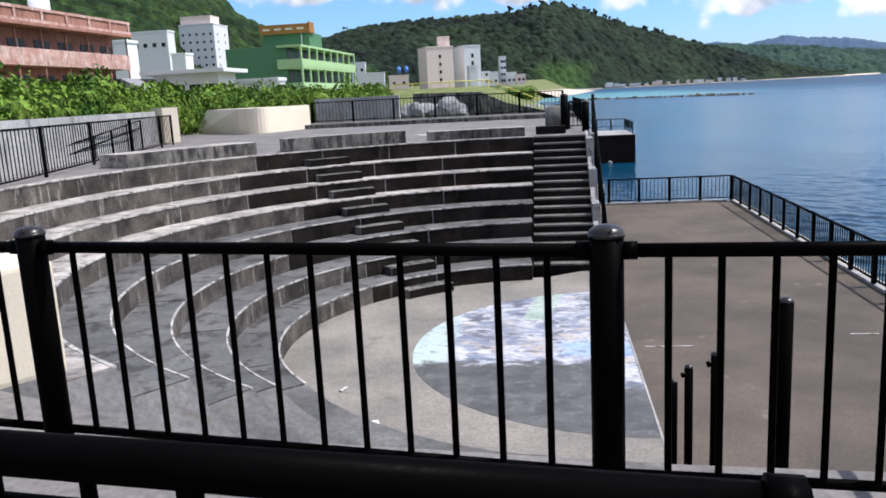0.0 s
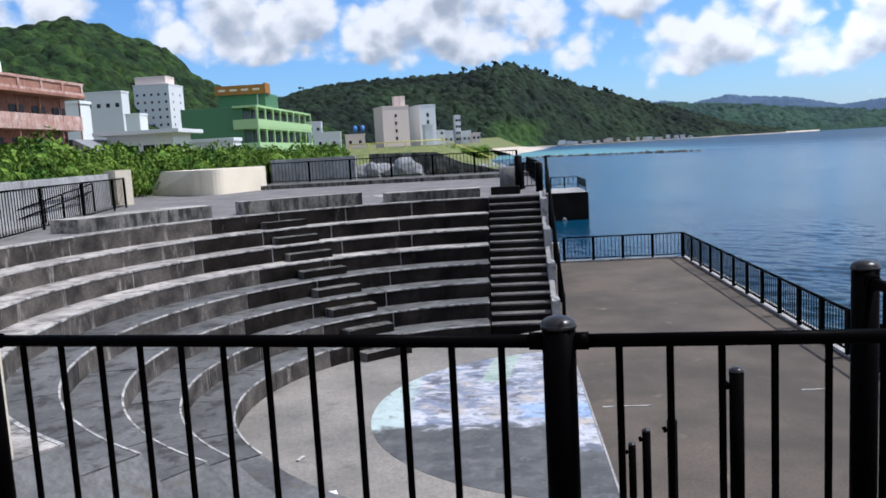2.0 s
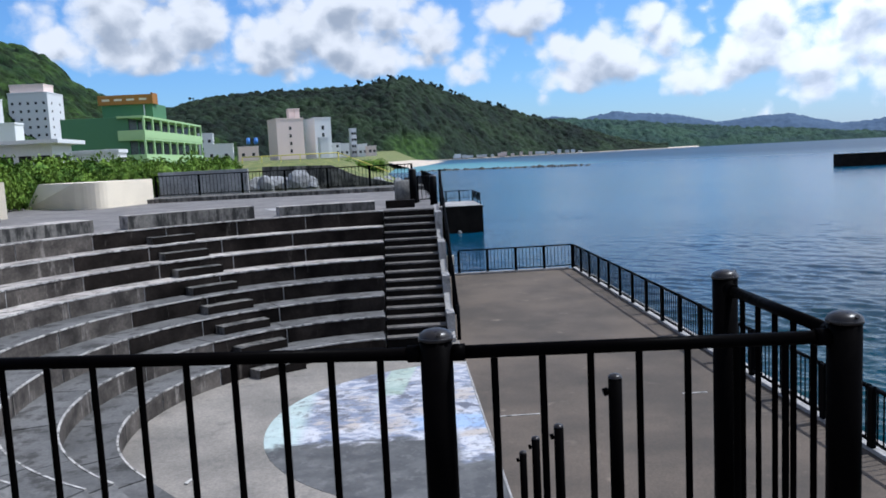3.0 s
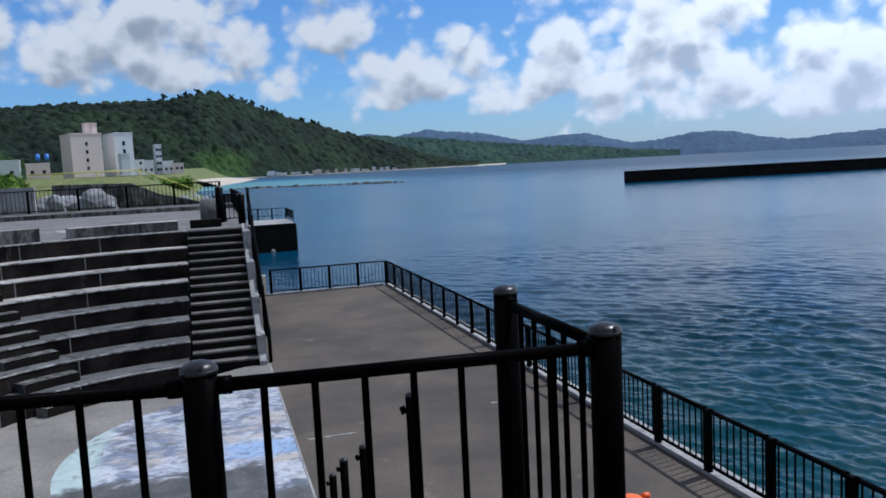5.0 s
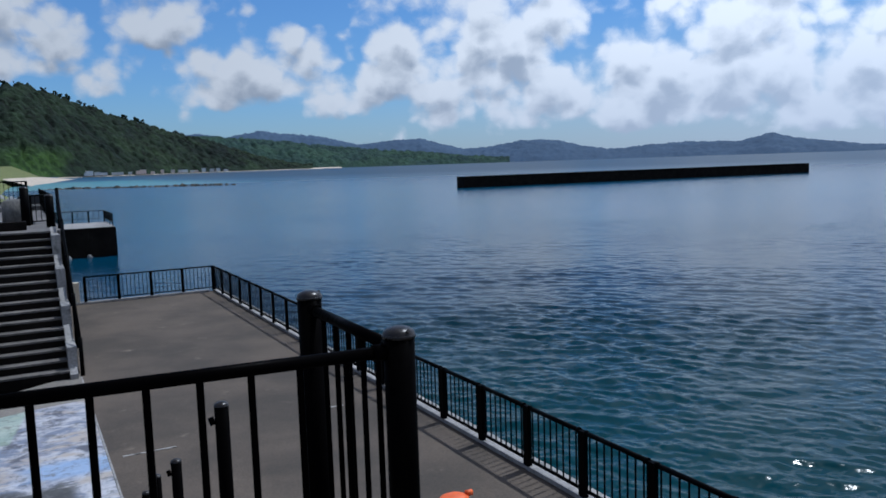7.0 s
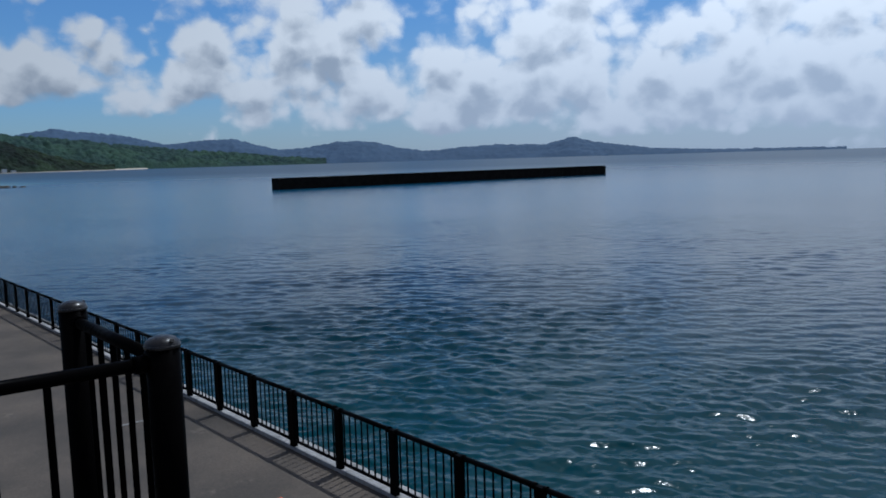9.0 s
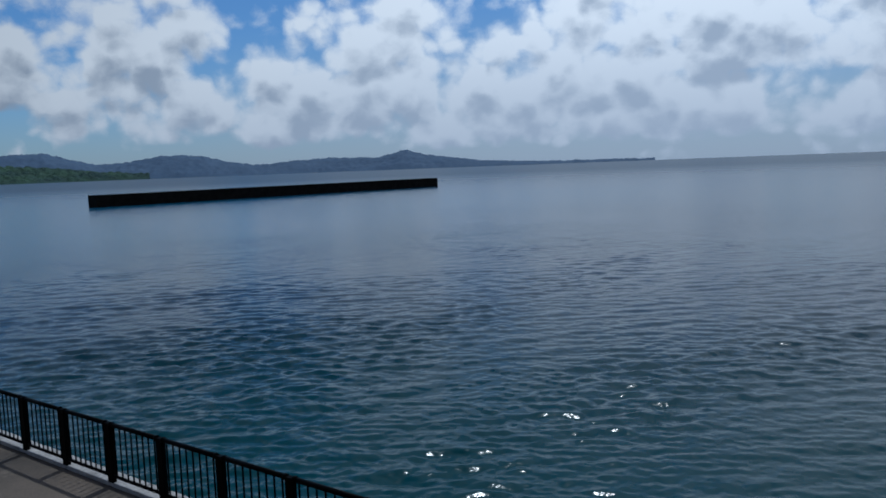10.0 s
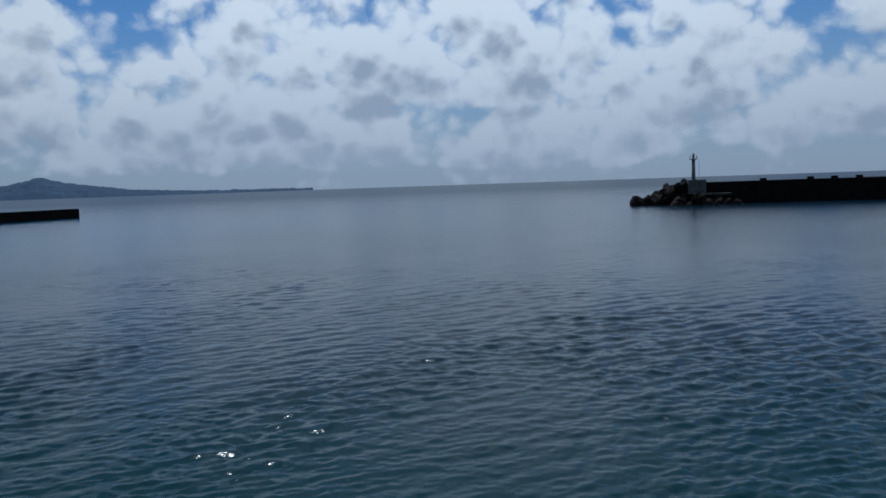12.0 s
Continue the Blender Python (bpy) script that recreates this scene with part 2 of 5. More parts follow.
M_LIME = paint("light_green_paint", (0.37, 0.54, 0.26), 0.7, wear=0.12)
M_SIGN = paint("orange_sign_board", (0.36, 0.15, 0.02), 0.6, wear=0.3)
M_YELLOW = paint("yellow_sign_edge", (0.7, 0.6, 0.12), 0.6)
M_BLUE = paint("blue_tank_plastic", (0.05, 0.2, 0.6), 0.5)
M_HOTEL = surface("faded_pink_render", (0.34, 0.17, 0.125), (0.27, 0.125, 0.09), (0.09, 0.06, 0.05), 3, 0.5, stain_at=(0.52, 0.72), streak=1)
M_HOTEL_PALE = surface("pale_pink_balcony", (0.56, 0.40, 0.35), (0.42, 0.23, 0.185), (0.15, 0.09, 0.075), 3, 0.8, stain_at=(0.52, 0.66), streak=1)
M_ROOFGREY = paint("grey_roof_sheet", (0.22, 0.22, 0.23), 0.7)
M_TARP = paint("black_sheet", (0.03, 0.03, 0.032), 0.7)


def foliage(name, dark, light, scale=0.35, fine=3.0, hazecol=None, haze=0.0, lo=0.55, hi=1.35):
    m, nt, b = principled(name)
    p = wpos(nt)
    a = noi(nt, p, scale, 5, 0.65)
    f = noi(nt, p, fine, 4, 0.7)
    col = mixc(nt, ramp(nt, a, 0.32, 0.68), dark, light)
    col = mixc(nt, 1.0, col, mixc(nt, ramp(nt, f, 0.3, 0.7), (lo, lo, lo), (hi, hi, hi)), "MULTIPLY")
    if hazecol:
        col = mixc(nt, haze, col, hazecol)
    nt.links.new(col, b.inputs["Base Color"])
    b.inputs["Roughness"].default_value = 0.9
    b.inputs["Specular IOR Level"].default_value = 0.15
    bump(nt, b, f, 0.6 if hi > 1.1 else 0.05, 0.3 / fine * 3)
    return m


M_HEDGE = foliage("shrub_leaves", (0.045, 0.105, 0.015), (0.20, 0.30, 0.045), 0.55, 2.6, lo=0.3, hi=1.5)
M_FOREST_A = foliage("hill_forest", (0.006, 0.017, 0.005), (0.024, 0.046, 0.010), 0.06, 0.22, lo=0.25, hi=1.9)
M_FOREST_B = foliage("headland_forest", (0.0044, 0.0096, 0.0072), (0.0165, 0.029, 0.0125), 0.006, 0.045, lo=0.3, hi=1.8)
nt = M_FOREST_B.node_tree
p = wpos(nt)
sp = nt.nodes.new("ShaderNodeSeparateXYZ")
nt.links.new(p, sp.inputs[0])
stand = mth(nt, "ADD", mth(nt, "ABSOLUTE", mth(nt, "SUBTRACT", sp.outputs[0], 45)), mth(nt, "MULTIPLY", noi(nt, p, 0.02, 4, 0.6), 90))
stand = mth(nt, "MULTIPLY", ramp(nt, stand, 75, 130, 0.75, 0.0), ramp(nt, sp.outputs[2], 45, 80, 1.0, 0.0))
b = nt.nodes["Principled BSDF"]
old = b.inputs["Base Color"].links[0].from_socket
nt.links.new(mixc(nt, stand, old, mixc(nt, ramp(nt, noi(nt, p, 0.06, 3), 0.35, 0.65), (0.018, 0.042, 0.008), (0.05, 0.10, 0.018))), b.inputs["Base Color"])
# Air haze is mixed into these two base colours: bluish, low contrast.
M_FOREST_C = foliage("haze_tinted_green_hills", (0.018, 0.040, 0.038), (0.034, 0.068, 0.044), 0.006, 0.03, lo=0.75, hi=1.2)
M_FAR = foliage("haze_tinted_hills", (0.050, 0.082, 0.135), (0.058, 0.093, 0.150), 0.003, 0.012, lo=0.92, hi=1.06)

# sea
M_SEA, nt, b = principled("sea_water")
p = wpos(nt)
sp = nt.nodes.new("ShaderNodeSeparateXYZ")
nt.links.new(p, sp.inputs[0])
deep = mixc(nt, ramp(nt, noi(nt, p, 0.03, 4), 0.35, 0.7), (0.0007, 0.011, 0.023), (0.0012, 0.018, 0.034))
near_green = mth(nt, "MULTIPLY", ramp(nt, sp.outputs[0], 10, 45, 1, 0), ramp(nt, sp.outputs[1], 10, 40, 1, 0))
deep = mixc(nt, mth(nt, "MULTIPLY", near_green, 0.75), deep, (0.0022, 0.039, 0.045))
bay = mth(nt, "MULTIPLY", ramp(nt, sp.outputs[1], 22, 90), ramp(nt, sp.outputs[0], 60, 260, 1, 0.25))
deep = mixc(nt, bay, deep, (0.005, 0.054, 0.104))
shallow = mth(nt, "MULTIPLY", ramp(nt, sp.outputs[1], 350, 430), mth(nt, "MULTIPLY", ramp(nt, sp.outputs[0], 60, 130, 1, 0), ramp(nt, sp.outputs[1], 620, 900, 1, 0)))
col = mixc(nt, shallow, deep, (0.075, 0.21, 0.225))
nt.links.new(col, b.inputs["Base Color"])
dist = nd(nt, "ShaderNodeVectorMath", op="LENGTH")
nt.links.new(p, dist.inputs[0])
nt.links.new(ramp(nt, dist.outputs["Value"], 40, 700, 0.16, 0.36), b.inputs["Roughness"])
b.inputs["IOR"].default_value = 1.333
b.inputs["Specular IOR Level"].default_value = 0.20
w1 = noi(nt, scaled(nt, p, (0.7, 1.0, 1)), 4.2, 3, 0.6)
w2 = noi(nt, scaled(nt, p, (0.7, 1.0, 1), (7, 3, 0)), 0.7, 4, 0.6)
calm = ramp(nt, noi(nt, p, 0.035, 3, 0.6), 0.36, 0.62, 0.6, 1.0)
bump(nt, b, mth(nt, "MULTIPLY", calm, mth(nt, "ADD", mth(nt, "MULTIPLY", w1, 0.022), mth(nt, "MULTIPLY", w2, 0.07))), 1.0, 1.0)

# worn mural on the stage
M_MURAL, nt, b = principled("worn_mural_paint")
p = wpos(nt)
sp = nt.nodes.new("ShaderNodeSeparateXYZ")
nt.links.new(p, sp.inputs[0])
X, Y = sp.outputs[0], sp.outputs[1]
n1 = noi(nt, scaled(nt, p, (0.8, 1.3, 1)), 1.7, 8, 0.68, 0.9)
n2 = noi(nt, scaled(nt, p, (0.8, 1.6, 1), (5, 1, 0)), 3.4, 7, 0.72, 0.7)
bare = mixc(nt, ramp(nt, noi(nt, p, 2.5, 6, 0.65), 0.35, 0.7), (0.052, 0.050, 0.048), (0.10, 0.096, 0.091))
sea_c = mixc(nt, ramp(nt, n1, 0.42, 0.60), (0.17, 0.19, 0.25), (0.47, 0.46, 0.48))
sea_c = mixc(nt, ramp(nt, noi(nt, scaled(nt, p, (0.7, 1.4, 1), (9, 4, 0)), 1.1, 6, 0.7), 0.52, 0.64), sea_c, (0.40, 0.345, 0.30))
sea_c = mixc(nt, ramp(nt, noi(nt, scaled(nt, p, (0.9, 1.2, 1), (2, 7, 0)), 1.25, 8, 0.72, 0.4), 0.52, 0.60), sea_c, (0.10, 0.10, 0.12))
sea_c = mixc(nt, ramp(nt, n2, 0.60, 0.68), sea_c, (0.075, 0.077, 0.088))
band = mth(nt, "MULTIPLY", ramp(nt, X, -0.2, 0.5), ramp(nt, mth(nt, "ADD", Y, mth(nt, "MULTIPLY", n1, 0.8)), 14.3, 14.6, 0, 1))
band = mth(nt, "MULTIPLY", band, ramp(nt, mth(nt, "ADD", Y, mth(nt, "MULTIPLY", n1, 0.8)), 15.1, 15.5, 1, 0))
sea_c = mixc(nt, mth(nt, "MULTIPLY", band, 0.8), sea_c, (0.26, 0.37, 0.56))
tip = ramp(nt, X, -2.1, -1.8, 1, 0)
sea_c = mixc(nt, mth(nt, "MULTIPLY", tip, 0.8), sea_c, (0.40, 0.48, 0.44))
leaf = mth(nt, "MULTIPLY", ramp(nt, mth(nt, "ABSOLUTE", mth(nt, "SUBTRACT", X, mth(nt, "MULTIPLY", mth(nt, "SUBTRACT", Y, 18.6), 0.16))), 0.25, 0.32, 1, 0), ramp(nt, Y, 16.3, 16.5))
sea_c = mixc(nt, mth(nt, "MULTIPLY", leaf, 0.6), sea_c, (0.33, 0.42, 0.31))
upper = ramp(nt, mth(nt, "ADD", Y, mth(nt, "MULTIPLY", mth(nt, "SUBTRACT", n1, 0.5), 1.4)), 13.55, 13.85)
flank = mth(nt, "MULTIPLY", ramp(nt, X, 0.75, 1.0), ramp(nt, mth(nt, "ADD", Y, mth(nt, "MULTIPLY", mth(nt, "SUBTRACT", n2, 0.5), 1.4)), 12.3, 12.6))
col = mixc(nt, mth(nt, "MAXIMUM", upper, flank), bare, sea_c)
worn = ramp(nt, noi(nt, p, 4.0, 9, 0.78), 0.52, 0.62)
col = mixc(nt, mth(nt, "MULTIPLY", worn, 0.75), col, (0.13, 0.125, 0.118))
nt.links.new(col, b.inputs["Base Color"])
b.inputs["Roughness"].default_value = 0.6
bump(nt, b, n2, 0.2, 0.004)


# ---------------------------------------------------------------- mesh helpers
def part(name, bm, material, parent=None, label="", smooth=False):
    me = bpy.data.meshes.new(name)
    bm.normal_update()
    bm.to_mesh(me)
    bm.free()
    for m in (material if isinstance(material, (list, tuple)) else [material]):
        me.materials.append(m)
    if smooth:
        me.polygons.foreach_set("use_smooth", [True] * len(me.polygons))
    ob = new(name, me)
    if parent is not None:
        ob.parent = parent
    if label:
        ob["label"] = label
    return ob


def shared(name, me, parent, m):
    ob = new(name, me)
    ob.parent = parent
    ob.matrix_basis = m
    return ob


def empty(name, at, label, category, group="", kind="", rz=0.0):
    ob = new(name)
    ob.matrix_basis = pose(*at, 0, 0, rz)
    return tagged(ob, label, category, group, kind)


def box(bm, x0, x1, y0, y1, z0, z1, bevel=0.0, mi=0):
    vs = [bm.verts.new(v) for v in ((x0, y0, z0), (x1, y0, z0), (x1, y1, z0), (x0, y1, z0), (x0, y0, z1), (x1, y0, z1), (x1, y1, z1), (x0, y1, z1))]
    fs = [bm.faces.new([vs[i] for i in f]) for f in ((3, 2, 1, 0), (4, 5, 6, 7), (0, 1, 5, 4), (1, 2, 6, 5), (2, 3, 7, 6), (3, 0, 4, 7))]
    for f in fs:
        f.material_index = mi
    if bevel:
        bmesh.ops.bevel(bm, geom=list({e for f in fs for e in f.edges}), offset=bevel, segments=2, affect="EDGES", profile=0.7)
    return fs


def tube(bm, a, b, r, seg=10, r2=None, caps=True):
    a, b = Vector(a), Vector(b)
    q = (b - a).to_track_quat("Z", "Y")
    r2 = r if r2 is None else r2
    rings = []
    for c, rr in ((a, r), (b, r2)):
        rings.append([bm.verts.new(c + q @ Vector((rr * math.cos(2 * math.pi * i / seg), rr * math.sin(2 * math.pi * i / seg), 0))) for i in range(seg)])
    for i in range(seg):
        f = bm.faces.new((rings[0][i], rings[0][(i + 1) % seg], rings[1][(i + 1) % seg], rings[1][i]))
        f.smooth = True
    if caps:
        bm.faces.new(rings[0][::-1])
        bm.faces.new(rings[1])


def dome(bm, c, r, h, seg=16, rows=4):
    """A low dome sitting at c."""
    prev = None
    for j in range(rows):
        a = 0.5 * math.pi * j / rows
        ring = [bm.verts.new((c[0] + r * math.cos(a) * math.cos(2 * math.pi * i / seg), c[1] + r * math.cos(a) * math.sin(2 * math.pi * i / seg), c[2] + h * math.sin(a))) for i in range(seg)]
        if prev:
            for i in range(seg):
                bm.faces.new((prev[i], prev[(i + 1) % seg], ring[(i + 1) % seg], ring[i])).smooth = True
        prev = ring
    top = bm.verts.new((c[0], c[1], c[2] + h))
    for i in range(seg):
        bm.faces.new((prev[i], prev[(i + 1) % seg], top)).smooth = True


def prism(bm, pts, z0, z1, mi=0):
    """A solid on a counter-clockwise outline."""
    lo = [bm.verts.new((x, y, z0)) for x, y in pts]
    hi = [bm.verts.new((x, y, z1)) for x, y in pts]
    n = len(pts)
    fs = [bm.faces.new(hi), bm.faces.new(lo[::-1])]
    for i in range(n):
        fs.append(bm.faces.new((lo[i], lo[(i + 1) % n], hi[(i + 1) % n], hi[i])))
    for f in fs:
        f.material_index = mi
    return fs


def ring_pt(r, deg):
    a = radians(deg)
    return CX - r * math.sin(a), CY + r * math.cos(a)


def sector(bm, r0, r1, a0, a1, z0, z1, n=4, top=0, side=1):
    """A block of the ring round the seating's centre; angles run from north towards west."""
    rows = []
    for i in range(n + 1):
        a = a0 + (a1 - a0) * i / n
        (xi, yi), (xo, yo) = ring_pt(r0, a), ring_pt(r1, a)
        rows.append([bm.verts.new(v) for v in ((xi, yi, z0), (xi, yi, z1), (xo, yo, z1), (xo, yo, z0))])
    for i in range(n):
        p, q = rows[i], rows[i + 1]
        for j, mi in ((0, side), (1, top), (2, side), (3, side)):
            k = (j + 1) % 4
            f = bm.faces.new((p[j], p[k], q[k], q[j]))
            f.material_index = mi
    bm.faces.new(rows[0][::-1]).material_index = side
    bm.faces.new(rows[-1]).material_index = top
    bmesh.ops.recalc_face_normals(bm, faces=bm.faces[:])


# ---------------------------------------------------------------- ground, sea, land
def grid_mesh(name, xs, ys, fn, mat, smooth=True):
    """A sheet over two parameter lists."""
    verts = [fn(u, v) for v in ys for u in xs]
    n = len(xs)
    faces = [(j * n + i, j * n + i + 1, (j + 1) * n + i + 1, (j + 1) * n + i) for j in range(len(ys) - 1) for i in range(n - 1)]
    me = bpy.data.meshes.new(name)
    me.from_pydata([tuple(v) for v in verts], [], faces)
    me.materials.append(mat)
    if smooth:
        me.polygons.foreach_set("use_smooth", [True] * len(faces))
    me.update()
    return new(name, me)



azs = np.concatenate([np.linspace(-2, 110, 760), np.linspace(112, 356, 40)])
rr = np.concatenate([np.linspace(5.0, 12.5, 12), np.exp(np.linspace(math.log(12.7), math.log(110.0), 620)), np.exp(np.linspace(math.log(112.0), math.log(4950.0), 50))])
A, Rr = np.meshgrid(np.radians(azs), rr)
sx, sy = Rr * np.sin(A), Rr * np.cos(A)
sz = np.zeros_like(sx)
wrng = np.random.RandomState(11)
cell = Rr * 0.0036
lively = np.interp(Rr, [14, 30, 55, 100], [1.45, 1.1, 0.45, 0.3])
# gusts: patches of livelier and calmer water
gust = np.zeros_like(sx)
for i in range(9):
    lam = wrng.uniform(9, 34)
    th = wrng.uniform(0, 2 * math.pi)
    gust += np.sin(2 * math.pi / lam * (sx * math.sin(th) + sy * math.cos(th)) + wrng.uniform(0, 6.28))
gust = np.clip(0.82 + 0.13 * gust, 0.45, 1.3)
for i in range(110):
    lam = 0.24 * (2.4 / 0.24) ** (wrng.uniform(0, 1) ** 1.5)
    th = radians(228) + wrng.normal(0, 0.55)
    k = 2 * math.pi / lam
    amp = 0.0061 * lam ** 0.78
    fade = np.clip((lam / cell - 2.2) / 3.0, 0, 1)
    group = 0.5 + 0.5 * np.sin(sx / lam * wrng.uniform(-0.9, 0.9) + sy / lam * wrng.uniform(-0.9, 0.9) + wrng.uniform(0, 6))
    ph = k * (sx * math.sin(th) + sy * math.cos(th)) + wrng.uniform(0, 6.28)
    sz += amp * fade * group * np.sin(ph - 0.6 * np.sin(ph))
sz = sz * gust * lively
n = len(azs)
idx = np.arange(len(rr) * n).reshape(len(rr), n)
q = np.stack([idx[:-1, :], idx[1:, :], np.roll(idx, -1, 1)[1:, :], np.roll(idx, -1, 1)[:-1, :]], -1).reshape(-1, 4)
me = bpy.data.meshes.new("water")
me.from_pydata(np.stack([sx, sy, sz + SEA], -1).reshape(-1, 3).tolist(), [], q[:, ::-1].tolist())
me.materials.append(M_SEA)
me.polygons.foreach_set("use_smooth", [True] * len(me.polygons))
me.update()
tagged(new("water", me), "rippled blue-green sea water reaching the horizon", "sea", kind="structure")


def hill(name, mat, profile, d_near, d_far, foot, nu, nv, crown, label, seed=0, back=1.25):
    """A wooded rise seen from the place: heights along the bearing from a ridge line of (bearing, degrees up); crowns as cells."""
    rng = np.random.RandomState(seed)
    azs = np.linspace(profile[0][0], profile[-1][0], nu)
    els = np.interp(azs, [q[0] for q in profile], [q[1] for q in profile])
    # two-thirds of the rows climb, the rest fall behind the ridge
    t = np.concatenate([np.linspace(0, 1, nv), np.linspace(1.03, back, max(4, nv // 6))])
    A, Tt = np.meshgrid(np.radians(azs), t)
    dn = np.interp(azs, [q[0] for q in d_near], [q[1] for q in d_near])[None, :]
    df = np.interp(azs, [q[0] for q in d_far], [q[1] for q in d_far])[None, :]
    D = dn + (df - dn) * Tt
    ridge = df * np.tan(np.radians(els))[None, :] + 1.6
    s = np.clip(Tt, 0, 1)
    Z = foot + (ridge - foot) * (0.25 * s + 0.75 * np.sin(s * math.pi / 2) ** 1.3)
    Z = np.where(Tt > 1, ridge - (Tt - 1) * (df - dn) * 0.6, Z)
    X, Yy = D * np.sin(A), D * np.cos(A)
    # gullies
    for k in range(5):
        f = 2 * math.pi / (crown * (7 + 9 * k))
        ph = rng.uniform(0, 6.28, 2)
        Z = Z + crown * (0.25 + 0.3 * k) * 0.35 * np.sin(f * X + ph[0]) * np.sin(f * Yy * 0.7 + ph[1]) * np.clip(s * 3, 0, 1) * np.clip(1.15 - s, 0, 1)
    # tree crowns: dome cells on a jittered lattice
    jx, jy = rng.uniform(0, 1, (64, 64)), rng.uniform(0, 1, (64, 64))
    jh = rng.uniform(0.5, 1.3, (64, 64))
    gx, gy = X / crown, D / crown
    best = np.zeros_like(Z)
    for ox in (-1, 0, 1):
        for oy in (-1, 0, 1):
            ix, iy = np.floor(gx).astype(int) + ox, np.floor(gy).astype(int) + oy
            px, py = ix + jx[ix % 64, iy % 64], iy + jy[ix % 64, iy % 64]
            d2 = (gx - px) ** 2 + (gy - py) ** 2
            h = jh[ix % 64, iy % 64] * np.sqrt(np.clip(0.75 - d2, 0, None))
            best = np.maximum(best, h)
    Z = Z + best * crown * 1.15 * np.clip(s * 8, 0, 1)
    me = bpy.data.meshes.new(name)
    n = len(azs)
    faces = [(j * n + i, j * n + i + 1, (j + 1) * n + i + 1, (j + 1) * n + i) for j in range(len(t) - 1) for i in range(n - 1)]
    me.from_pydata(np.stack([X, Yy, Z], -1).reshape(-1, 3).tolist(), [], faces)
    me.materials.append(mat)
    me.polygons.foreach_set("use_smooth", [True] * len(faces))
    me.update()
    return tagged(new(name, me), label, "hill", kind="structure")


hill("wooded_hill", M_FOREST_A, [(-46, 7.1), (-40, 7.8), (-34.2, 7.9), (-31, 8.2), (-28.2, 9.0), (-25.9, 8.4), (-22.5, 7.1), (-20.8, 5.4), (-19.1, 4.5), (-17, 3.7), (-14, 1.9), (-11, 0.6)],
     [(-46, 190), (-11, 400)], [(-46, 420), (-11, 560)], 3.0, 420, 170, 6.0, "steep hill covered in dark green forest behind the town", 3)
hill("wooded_headland", M_FOREST_B, [(-22, 2.7), (-17, 3.5), (-15.2, 3.8), (-13.2, 4.3), (-10, 4.65), (-6.8, 4.75), (-3.2, 4.85), (-1.2, 5.05), (0.7, 5.45), (2.6, 4.8), (4.6, 4.0), (6.5, 3.3), (10.2, 2.2), (12.7, 1.5), (14, 1.0), (16, 0.4), (18, 0.0), (19, -0.2)],
     [(-22, 1500), (0, 1900), (6, 2200), (19, 3000)], [(-22, 2050), (0, 2450), (6, 2700), (19, 3400)], -2.0, 520, 160, 19.0, "forested headland running down to the shore", 5)
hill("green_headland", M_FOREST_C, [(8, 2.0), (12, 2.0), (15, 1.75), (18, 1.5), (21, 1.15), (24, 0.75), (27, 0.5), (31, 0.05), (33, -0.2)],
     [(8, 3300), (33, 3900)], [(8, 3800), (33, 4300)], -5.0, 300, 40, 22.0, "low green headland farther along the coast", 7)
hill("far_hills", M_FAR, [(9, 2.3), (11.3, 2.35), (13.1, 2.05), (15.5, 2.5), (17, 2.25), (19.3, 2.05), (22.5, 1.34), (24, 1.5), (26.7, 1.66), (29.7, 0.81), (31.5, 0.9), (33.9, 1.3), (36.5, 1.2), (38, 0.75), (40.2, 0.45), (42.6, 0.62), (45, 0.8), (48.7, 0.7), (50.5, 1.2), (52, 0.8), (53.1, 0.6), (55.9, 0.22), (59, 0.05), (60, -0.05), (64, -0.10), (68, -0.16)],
     [(9, 4200), (88, 4500)], [(9, 4700), (88, 4850)], -5.0, 420, 24, 14.0, "hills on the far side of the bay, haze tinted into their blue", 9, 1.1)


def land_z(azd, d):
    return max(-0.4, -0.3 + max(0.0, d - 62) * 0.014) if d > 55 else -0.4


def coast(d):
    """Bearing of the shoreline at a distance."""
    return np.interp(d, [30, 60, 90, 160, 300, 600, 900, 1300], [1.2, 0.8, -0.6, -1.0, -0.8, 0.0, 1.2, 2.0])


ds = [30, 46.5, 52, 60, 70, 85, 105, 130, 170, 220, 300, 420, 560, 720, 900, 1100, 1300]
us = np.linspace(0, 1, 40)


def land_pt(u, d):
    e = coast(d)
    a = -80 + (e + 80) * u
    z = land_z(a, d)
    if u > 0.985:
        z = SEA - 0.3
    return polar(a, d, z)


land = grid_mesh("ground", list(us) , ds, land_pt, M_GRASS)
tagged(land, "grassy ground behind the terrace and under the town", "ground", kind="structure")
beach = grid_mesh("beach", list(np.linspace(0, 1, 12)), [560, 640, 760, 880, 1000, 1150, 1300], lambda u, d: polar(coast(d) - 0.6 + 2.2 * u * (1 if d > 700 else 0.8), d, 0.6 - 5.6 * u), M_SAND)
tagged(beach, "pale sandy beach along the bay", "beach", kind="structure")

# ---------------------------------------------------------------- stage, deck, terrace
bm = bmesh.new()
pts = [(1.46, 9.0), (1.46, 21.4)] + [ring_pt(R0 + 0.25, a) for a in range(0, 181, 5)]
prism(bm, pts, STAGE - 0.5, STAGE)
tagged(part("stage_floor", bm, M_STAGE), "tan concrete stage floor with stains", "stage", kind="structure")
bm = bmesh.new()
box(bm, 1.475, 7.62, -14.0, 33.25, SEA - 0.6, STAGE - 0.004)
